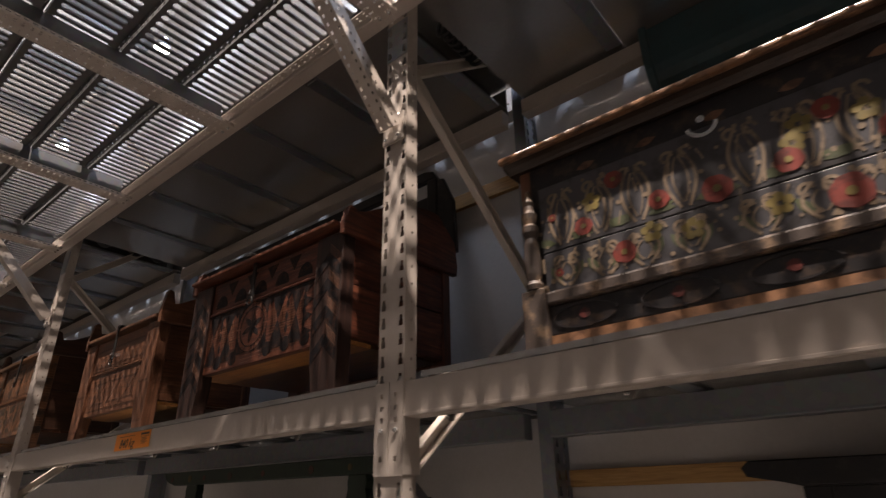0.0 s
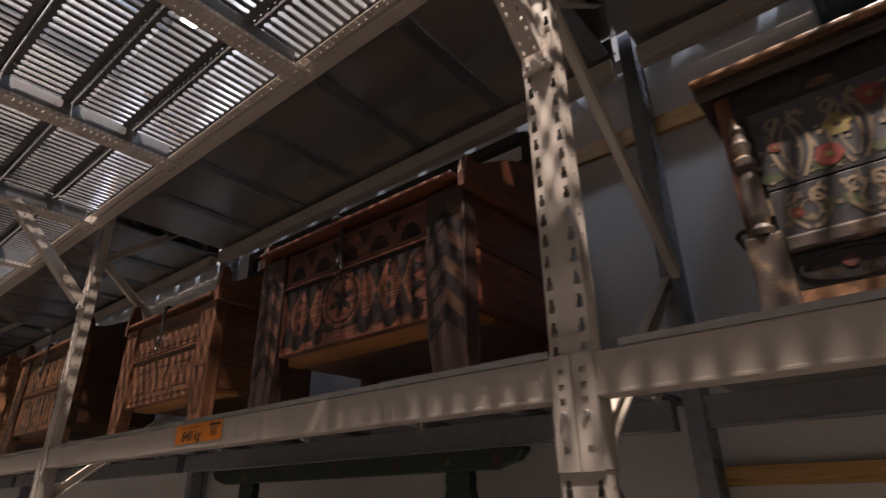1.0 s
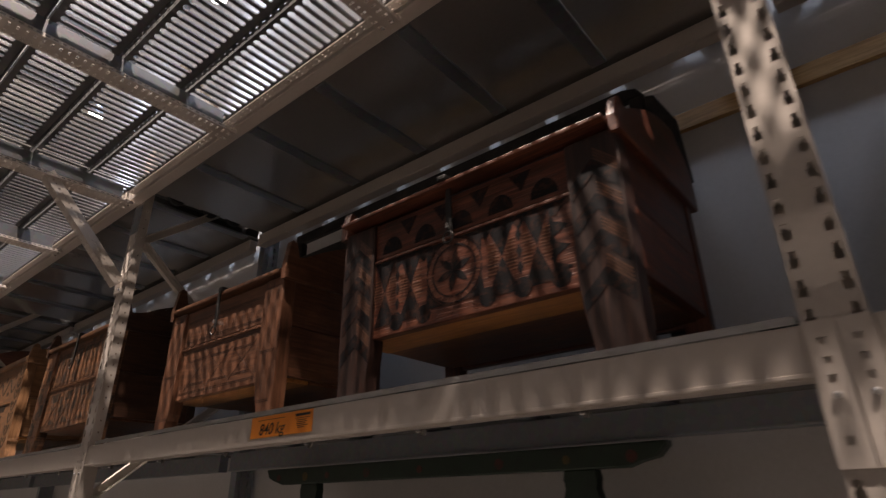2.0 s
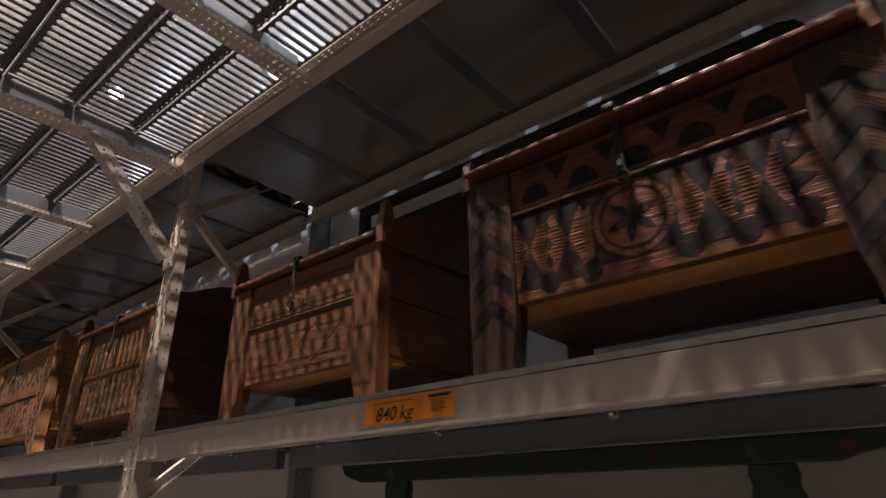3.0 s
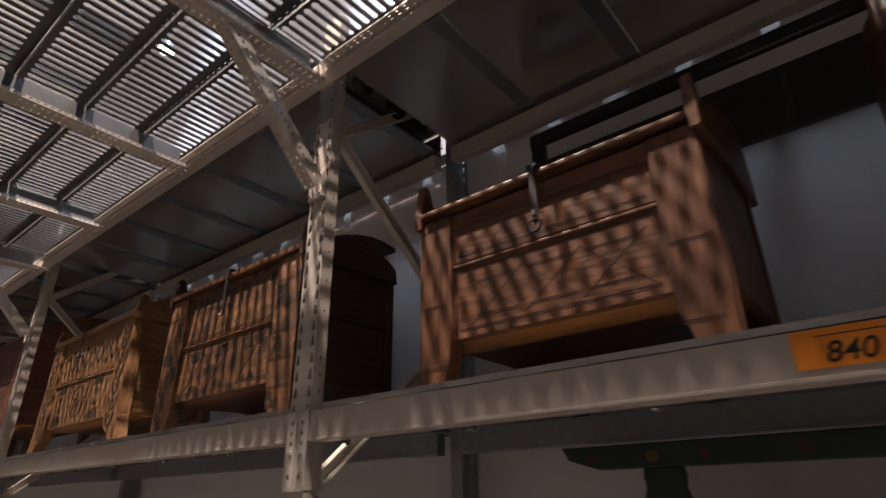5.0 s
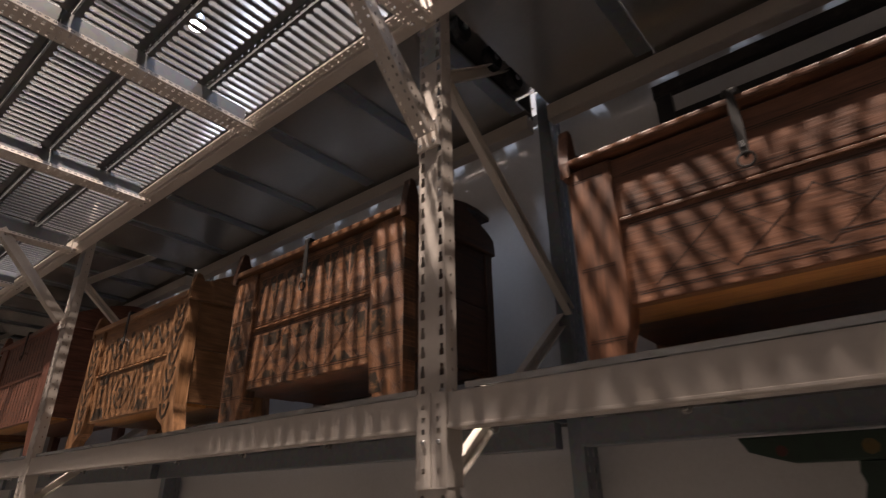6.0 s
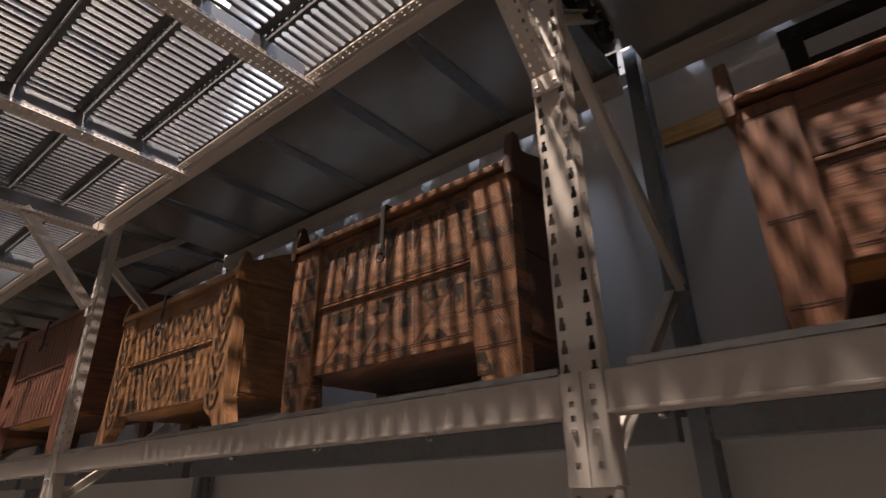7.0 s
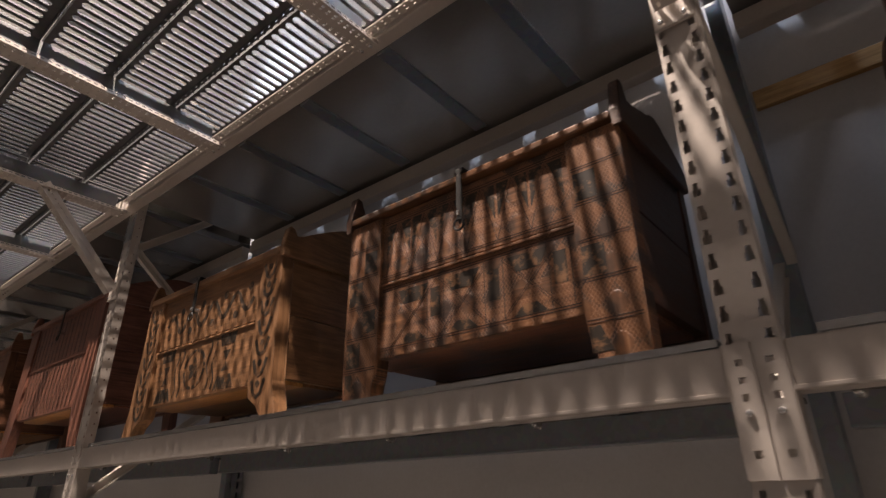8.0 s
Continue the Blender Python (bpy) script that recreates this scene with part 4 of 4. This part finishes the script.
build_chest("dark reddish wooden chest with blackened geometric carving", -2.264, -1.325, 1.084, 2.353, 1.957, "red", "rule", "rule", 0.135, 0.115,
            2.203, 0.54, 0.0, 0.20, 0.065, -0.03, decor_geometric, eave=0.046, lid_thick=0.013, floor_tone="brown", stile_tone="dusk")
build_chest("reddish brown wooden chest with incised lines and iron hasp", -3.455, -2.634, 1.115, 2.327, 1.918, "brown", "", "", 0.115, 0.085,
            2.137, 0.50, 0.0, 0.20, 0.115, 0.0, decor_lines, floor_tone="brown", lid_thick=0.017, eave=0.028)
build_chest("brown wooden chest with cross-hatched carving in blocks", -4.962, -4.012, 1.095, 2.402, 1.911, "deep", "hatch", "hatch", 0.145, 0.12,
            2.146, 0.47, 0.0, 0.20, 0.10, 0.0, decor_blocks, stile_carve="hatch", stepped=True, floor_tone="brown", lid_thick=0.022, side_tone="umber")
build_chest("honey-coloured wooden chest with dark carved scrolls", -6.40, -5.355, 1.10, 2.436, 1.922, "honey", "", "", 0.13, 0.085,
            2.166, 0.44, 0.06, 0.19, 0.085, -0.08, decor_scrolls, recess=0.014, floor_tone="honey")
build_chest("reddish wooden chest with fluted striped front", -8.20, -7.02, 1.10, 2.64, 2.02, "stripe", "flute", "flute", 0.13, 0.10,
            2.33, 0.50, 0.03, 0.18, 0.09, 0.0, decor_stripes, floor_tone="stripe")
build_chest("dark brown wooden chest with plain boarded front", -9.80, -8.60, 1.10, 2.60, 2.0, "brown", "", "", 0.13, 0.10,
            2.30, 0.50, 0.0, 0.18, 0.10, 0.0, decor_lines)

# ---- painted chest ----
M_BLACKP = paint("painted_black", (0.018, 0.016, 0.018), (0.07, 0.045, 0.03), 0.4, 0.4)
M_GREYP = paint("painted_blue_grey", (0.078, 0.078, 0.088), (0.03, 0.027, 0.027), 0.5, 0.4, 16.0)
M_GOLDP = paint("gilt_moulding", (0.26, 0.135, 0.07), (0.06, 0.03, 0.017), 0.62, 0.35, 18.0)
M_BLOCKP = paint("worn_block", (0.09, 0.07, 0.06), (0.28, 0.19, 0.12), 0.4, 0.45, 18.0)
M_LIDP = paint("worn_lid", (0.04, 0.024, 0.016), (0.018, 0.013, 0.01), 0.5, 0.35, 14.0)
M_REDP = paint("painted_red", (0.27, 0.048, 0.035), (0.09, 0.024, 0.02), 0.6, 0.45, 30.0)
M_DULLRED = paint("painted_dull_red", (0.14, 0.028, 0.022), (0.04, 0.02, 0.018), 0.5, 0.45)
M_YELP = paint("painted_yellow", (0.27, 0.21, 0.065), (0.16, 0.13, 0.05), 0.45, 0.45)
M_CREAMP = paint("painted_cream", (0.29, 0.22, 0.15), (0.09, 0.07, 0.055), 0.5, 0.45, 26.0)
M_GREENP = paint("painted_leaf_green", (0.10, 0.12, 0.06), (0.05, 0.05, 0.035), 0.5, 0.45)

PX0, PX1, PY = -0.675, 0.25, 1.115
pc = thing("painted_chest", (PX0 + PX1) / 2, PY, DECK + 0.0008, "black wooden chest painted with red roses and cream scrolls", "chest", "old wooden chests")
PW, PH, PD = (PX1 - PX0) / 2, 2.324 - DECK, 0.48
SIDE = wood_of("brown", "z")
part("body", box(bmesh.new(), -PW + 0.03, PW - 0.03, 0.004, PD, 0.03, PH - 0.035, 0.004), M_BLACKP, pc)
for s in (-1, 1):
    part("side_panel", box(bmesh.new(), s * PW - (0.03 if s > 0 else 0), s * PW + (0.03 if s < 0 else 0), 0.004, PD, 0.0, PH - 0.035, 0.004), SIDE, pc)
lid_prof = [(-0.038, PH - 0.018), (-0.038, PH - 0.004), (-0.031, PH), (PD + 0.02, PH + 0.04), (PD + 0.02, PH - 0.034), (-0.006, PH - 0.034), (-0.012, PH - 0.028), (-0.024, PH - 0.022)]
lid_ob = part("lid", prism(bmesh.new(), lid_prof, "x", -PW - 0.028, PW + 0.028, 0.003), M_LIDP, pc, "worn brown lid with moulded edge")
part("lid_bead", box(bmesh.new(), -PW - 0.029, PW + 0.029, -0.056, -0.038, PH - 0.02, PH - 0.003, 0.006), M_GOLDP, lid_ob, "worn gilt bead along the lid edge")
part("panel_upper", box(bmesh.new(), -PW + 0.055, PW - 0.055, -0.004, 0.003, 0.258, PH - 0.105, 0.002), M_GREYP, pc, "blue-grey painted panel")
part("panel_lower", box(bmesh.new(), -PW + 0.055, PW - 0.055, -0.004, 0.003, 0.156, 0.2555, 0.002), M_GREYP, pc, "blue-grey painted panel")
part("rail", box(bmesh.new(), -PW + 0.05, PW - 0.05, -0.026, 0.003, 0.121, 0.153, 0.006), M_BLOCKP, pc, "worn cream rail under the painted panel")
part("plinth", box(bmesh.new(), -PW + 0.045, PW - 0.045, -0.014, 0.003, 0.05, 0.1205, 0.004), M_BLACKP, pc)
part("base_moulding", prism(bmesh.new(), [(-0.026, 0.004), (-0.029, 0.010), (-0.024, 0.018), (-0.019, 0.022), (-0.016, 0.05), (0.003, 0.05), (0.003, 0.004)], "x", -PW + 0.05, PW - 0.05), M_GOLDP, pc, "worn gilt base moulding")
for s in (-1, 1):
    part("corner_block", box(bmesh.new(), s * PW - (0.062 if s > 0 else 0.002), s * PW + (0.062 if s < 0 else 0.002), -0.03, 0.003, 0.0, 0.165, 0.004), M_BLOCKP, pc, "worn painted corner block")
    prof = [(0.020, 0.166), (0.022, 0.178), (0.016, 0.188), (0.019, 0.205), (0.020, 0.24), (0.018, 0.285), (0.014, 0.30), (0.021, 0.315), (0.021, 0.33), (0.015, 0.338),
            (0.018, 0.352), (0.020, 0.366), (0.014, 0.376), (0.012, 0.39), (0.015, 0.40), (0.010, 0.412), (0.006, 0.428), (0.002, 0.436)]
    part("turned_column", lathe(bmesh.new(), prof, 14, s * (PW - 0.03), -0.016), M_BLOCKP, pc, "turned and painted half column")
handle = tube(bmesh.new(), [(-PW - 0.004, 0.18, 0.27), (-PW - 0.04, 0.185, 0.268), (-PW - 0.05, 0.20, 0.265), (-PW - 0.05, 0.28, 0.265), (-PW - 0.04, 0.295, 0.268), (-PW - 0.004, 0.30, 0.27)], 0.006, 8)
part("side_handle", handle, M_IRON, pc, "black iron carrying handle")
part("lock_plate", relief([ring_poly(0.0, PH - 0.095, 0.03, 0.009, math.pi * 1.05, math.pi * 1.95, 10), disc(0.0, PH - 0.085, 0.009, 8)], -0.004, 0.004), M_BOLT, pc, "bright crescent lock plate")


def rose(x, z, r):
    pts = []
    for i in range(24):
        a = 2 * math.pi * i / 24
        rr = r * (1 + 0.035 * math.sin(7 * a + x * 30) + 0.03 * math.sin(3 * a + z * 50))
        pts.append((x + rr * math.cos(a), z + rr * math.sin(a)))
    return pts


roses = [(px, pz, pr * 0.84) for px, pz, pr in [(-0.21, 0.39, 0.026), (-0.296, 0.297, 0.027), (-0.209, 0.206, 0.031), (-0.117, 0.303, 0.027), (0.0, 0.286, 0.036), (0.133, 0.298, 0.031), (0.214, 0.379, 0.028),
         (0.21, 0.201, 0.041), (0.30, 0.30, 0.030), (0.345, 0.385, 0.026), (0.36, 0.21, 0.030), (-0.375, 0.345, 0.012), (-0.37, 0.20, 0.012)]]
for x, z, r in roses:
    bloom = part("rose", relief([rose(x, z, r)], -0.004, 0.002), M_REDP, pc, "red painted rose with a yellow centre")
    part("heart", relief([rose(x, z, r * 0.27)], -0.0062, 0.001), M_YELP, bloom)
rng = random.Random(11)
for cx, cz in ((-0.27, 0.352), (-0.144, 0.235), (0.165, 0.365), (0.147, 0.33), (0.27, 0.35), (-0.06, 0.215), (0.10, 0.215), (0.33, 0.25)):
    bunch = [rose(cx + 0.015 * math.cos(a), cz + 0.015 * math.sin(a), 0.0095) for a in (0.3, 1.6, 2.8, 4.1, 5.3)]
    part("yellow_flower", relief(bunch, -0.004, 0.0016), M_YELP, pc, "small yellow painted flowers")
scrolls, leaves = [], []
for cx in (-0.35, -0.255, -0.165, -0.065, 0.065, 0.165, 0.255, 0.35):
    for s in (-1, 1):
        for z0, tall in ((0.268, 0.14), (0.165, 0.075)):
            pts = [(cx + s * (0.008 + 0.024 * math.sin(math.pi * i / 11)), z0 + tall * i / 11) for i in range(12)]
            pts = [(x, min(z, PH - 0.115)) for x, z in pts]
            scrolls.append(ribbon(pts, 0.0065))
            inner_pts = [(cx + s * (0.003 + 0.013 * math.sin(math.pi * i / 9)), z0 + 0.012 + (tall - 0.03) * i / 9) for i in range(10)]
            scrolls.append(ribbon([(x, min(z, PH - 0.125)) for x, z in inner_pts], 0.0035))
            tip = pts[-1]
            scrolls.append(ring_poly(cx + s * 0.02, min(tip[1] - 0.012, PH - 0.13), 0.012, 0.007, 0, 5.0, 10))
        leaves.append(petal(cx + s * 0.02, 0.275, 0.06, 0.25 if s > 0 else math.pi - 0.25, 0.18))
        leaves.append(petal(cx + s * 0.015, 0.175, 0.05, 1.0 if s > 0 else math.pi - 1.0, 0.2))
for k in range(34):
    fx, fz = -0.41 + 0.0248 * k, (0.205, 0.335, 0.285)[k % 3] + rng.uniform(-0.02, 0.03)
    turn = rng.uniform(0.6, 2.5)
    stroke = [(fx + 0.012 * math.cos(turn) * i / 3, fz + 0.03 * math.sin(turn) * i / 3 + 0.004 * math.sin(i * 1.4)) for i in range(5)]
    scrolls.append(ribbon([(x, min(z, PH - 0.12)) for x, z in stroke], rng.uniform(0.003, 0.006)))
for _ in range(150):
    scrolls.append(disc(rng.uniform(-0.42, 0.42), rng.choice([rng.uniform(0.165, 0.245), rng.uniform(0.27, PH - 0.12)]), rng.uniform(0.003, 0.007), 8))
carve("scroll", scrolls, -0.004, M_CREAMP, pc, "cream painted scroll", 0.0009)
carve("leaf", leaves, -0.004, M_GREENP, pc, "dull green painted leaf", 0.0006)
ovals, berries = [], []
for k in range(5):
    cx = -0.315 + 0.205 * k
    if cx > 0.4:
        continue
    ovals.append(ribbon([(cx + 0.075 * math.cos(a), 0.086 + 0.027 * math.sin(a)) for a in [2 * math.pi * i / 22 for i in range(22)]], 0.005))
    berries.append(rose(cx, 0.088, 0.012))
carve("carved_oval", ovals, -0.014, M_BLACKP, pc, "carved oval frame", 0.003)
carve("plinth_flower", berries, -0.014, M_DULLRED, pc, "dark red painted flower", 0.0012)
carve("frieze_spray", [petal(-0.30 + 0.15 * k, PH - 0.085, 0.05, 0.15, 0.2) for k in range(5)], 0.004, M_GOLDP, pc, "worn brown painted spray", 0.0012)

# ---- things behind and below ----
M_TEAL = paint("painted_teal", (0.035, 0.085, 0.10), (0.03, 0.055, 0.06), 0.3, 0.35)
M_TAR = paint("painted_tar_black", (0.014, 0.013, 0.014), (0.035, 0.03, 0.028), 0.35, 0.32)
M_DIMY = paint("faded_yellow", (0.13, 0.085, 0.02), (0.04, 0.04, 0.02), 0.5)
M_DIMR = paint("faded_red", (0.10, 0.022, 0.016), (0.03, 0.03, 0.02), 0.5)
M_BENCHG = paint("painted_dark_green", (0.017, 0.036, 0.021), (0.012, 0.02, 0.014), 0.4, 0.45)

bench = thing("black_bench", -2.37, 1.637, DECK + 0.0008, "black painted wooden bench with open railed back behind chests", "bench")
BT = 2.868 - DECK
part("top_rail", prism(bmesh.new(), [(-0.975, BT - 0.055), (-0.975, BT), (0.90, BT), (0.945, BT - 0.015), (0.97, BT - 0.055)], "y", 0.0, 0.034, 0.006), M_TAR, bench)
part("lower_rail", box(bmesh.new(), -0.93, 0.92, 0.004, 0.03, BT - 0.36, BT - 0.135, 0.006), M_TAR, bench)
for s in (-1, 1):
    part("post", box(bmesh.new(), s * 0.97 - (0.055 if s > 0 else 0), s * 0.97 + (0.055 if s < 0 else 0), 0.0, 0.034, 0.0, BT - 0.0555, 0.006), M_TAR, bench)

part("end_wing", prism(bmesh.new(), [(0.968, BT - 0.06), (1.0, BT - 0.07), (1.055, BT - 0.20), (1.065, BT - 0.44), (0.93, BT - 0.44), (0.93, BT - 0.3605), (0.968, BT - 0.3605)], "y", 0.006, 0.03, 0.005), M_TAR, bench)

trough = thing("teal_trough", 0.10, 1.60, DECK + 0.0008, "dark teal painted wooden trough standing behind the painted chest", "trough")
bowl = [(0.115 - 0.125 * math.cos(t), 1.075 - 0.135 * math.sin(t)) for t in [math.pi * i / 14 for i in range(15)]]
hollow = [(0.115 - 0.107 * math.cos(t), 1.075 - 0.117 * math.sin(t)) for t in [math.pi * i / 14 for i in range(15)]]
part("front", prism(bmesh.new(), [(-0.01, 1.20)] + bowl + [(0.24, 1.20), (0.222, 1.20)] + hollow[::-1] + [(0.008, 1.20)], "x", -0.499, 0.9), M_TEAL, trough)
part("end", prism(bmesh.new(), [(-0.016, 1.215)] + [(y * 1.04 - 0.004, z - 0.006) for y, z in bowl] + [(0.246, 1.215)], "x", -0.53, -0.4995, 0.006), M_TEAL, trough)
for s in (-0.40, 0.8):
    part("leg", box(bmesh.new(), s, s + 0.06, 0.08, 0.14, 0.0, 0.941, 0.006), M_TEAL, trough)

LOW = 0.463
table = thing("green_bench", -2.395, 1.565, LOW, "dark green painted bench rail with small painted flowers", "bench")
GT = 1.664 - LOW
part("top_rail", prism(bmesh.new(), [(-0.895, GT), (-0.875, GT - 0.035), (-0.83, GT - 0.05), (-0.78, GT - 0.064), (0.78, GT - 0.064), (0.82, GT - 0.05), (0.87, GT - 0.04), (0.90, GT - 0.012), (0.90, GT)],
                     "y", 0.0, 0.05, 0.004), M_BENCHG, table)
for lx in (-0.60, 0.635):
    prof = [(lx - 0.035, 0.0), (lx + 0.035, 0.0), (lx + 0.035, GT - 0.30), (lx + 0.07, GT - 0.20), (lx + 0.06, GT - 0.15), (lx + 0.045, GT - 0.115), (lx + 0.055, GT - 0.09), (lx + 0.05, GT - 0.0645),
            (lx - 0.05, GT - 0.0645), (lx - 0.055, GT - 0.09), (lx - 0.045, GT - 0.115), (lx - 0.06, GT - 0.15), (lx - 0.07, GT - 0.20), (lx - 0.035, GT - 0.30)]
    part("leg", prism(bmesh.new(), prof, "y", 0.005, 0.045, 0.003), M_BENCHG, table)
part("board", prism(bmesh.new(), [(-0.52, GT - 0.30), (0.95, GT - 0.30), (0.96, GT - 0.15), (-0.50, GT - 0.15), (-0.51, GT - 0.16)], "y", 0.046, 0.07, 0.003), M_TAR, table)
for k, fx in enumerate((-0.80, -0.62, -0.48, -0.25, 0.02, 0.36, 0.60, 0.80)):
    blob = part("painted_flower", relief([rose(fx, GT - 0.036, 0.017 if k % 2 else 0.013)], 0.0, 0.001), M_DIMY if k in (1, 6) else M_DIMR, table, "small painted flower")

dark_board = thing("dark_bedstead", 0.05, 1.68, LOW, "black carved wooden bedstead end on the lower shelf", "bedstead")
part("crest", prism(bmesh.new(), [(-0.46, 1.08), (-0.47, 1.10), (-0.45, 1.118), (0.9, 1.118), (0.9, 1.055), (-0.34, 1.055), (-0.38, 1.065)], "y", 0.0, 0.04, 0.004), M_TAR, dark_board)
part("panel", box(bmesh.new(), -0.30, 0.9, 0.006, 0.034, 0.55, 1.0545, 0.003), M_TAR, dark_board)
for s in (-0.34, 0.84):
    part("leg", box(bmesh.new(), s, s + 0.06, 0.0, 0.04, 0.0, 1.0545, 0.004), M_TAR, dark_board)

for gx in (-1.008, -3.818):
    rail = thing("trolley_rail", gx - 0.072, 1.05, UPPER + 0.001, "dark steel trolley rail lying over the upper deck gap", "rail", "trolley rails")
    part("bar", box(bmesh.new(), -0.03, 0.012, 0.0, 0.56, 0.0, 0.035, 0.004), M_IRON, rail)
# coils and rollers lying on the upper deck, in the slot between two bays
for gx, n in ((-0.985, 7), (-3.80, 3)):
    if n > 3:
        pts = [(0.028 * math.cos(a), a * 0.0052, 0.03 + 0.028 * math.sin(a)) for a in [2 * math.pi * i / 12 for i in range(12 * n)]]
        coil = thing("cable_coil", gx, 1.18, UPPER + 0.001, "black coiled cable in the gap of the upper deck", "cable")
        part("winding", tube(bmesh.new(), pts, 0.008, 6), M_RUBBER, coil)
    else:
        for k in range(n):
            roller = thing("rubber_roller", gx - 0.035, (1.17, 1.37, 1.52)[k], UPPER + 0.052, "small black rubber wheel above the upper deck gap", "wheel", "rubber wheels")
            bm = lathe(bmesh.new(), [(0.02, -0.022), (0.042, -0.020), (0.05, -0.01), (0.05, 0.01), (0.042, 0.020), (0.02, 0.022)], 20)
            w_ob = part("tyre", bm, M_RUBBER, roller)
            w_ob.matrix_basis = pose(0, 0, 0, 0, 90, 0)
            part("hub", lathe(bmesh.new(), [(0.012, -0.03), (0.012, 0.03)], 10), M_GALV, roller).matrix_basis = pose(0, 0, 0, 0, 90, 0)
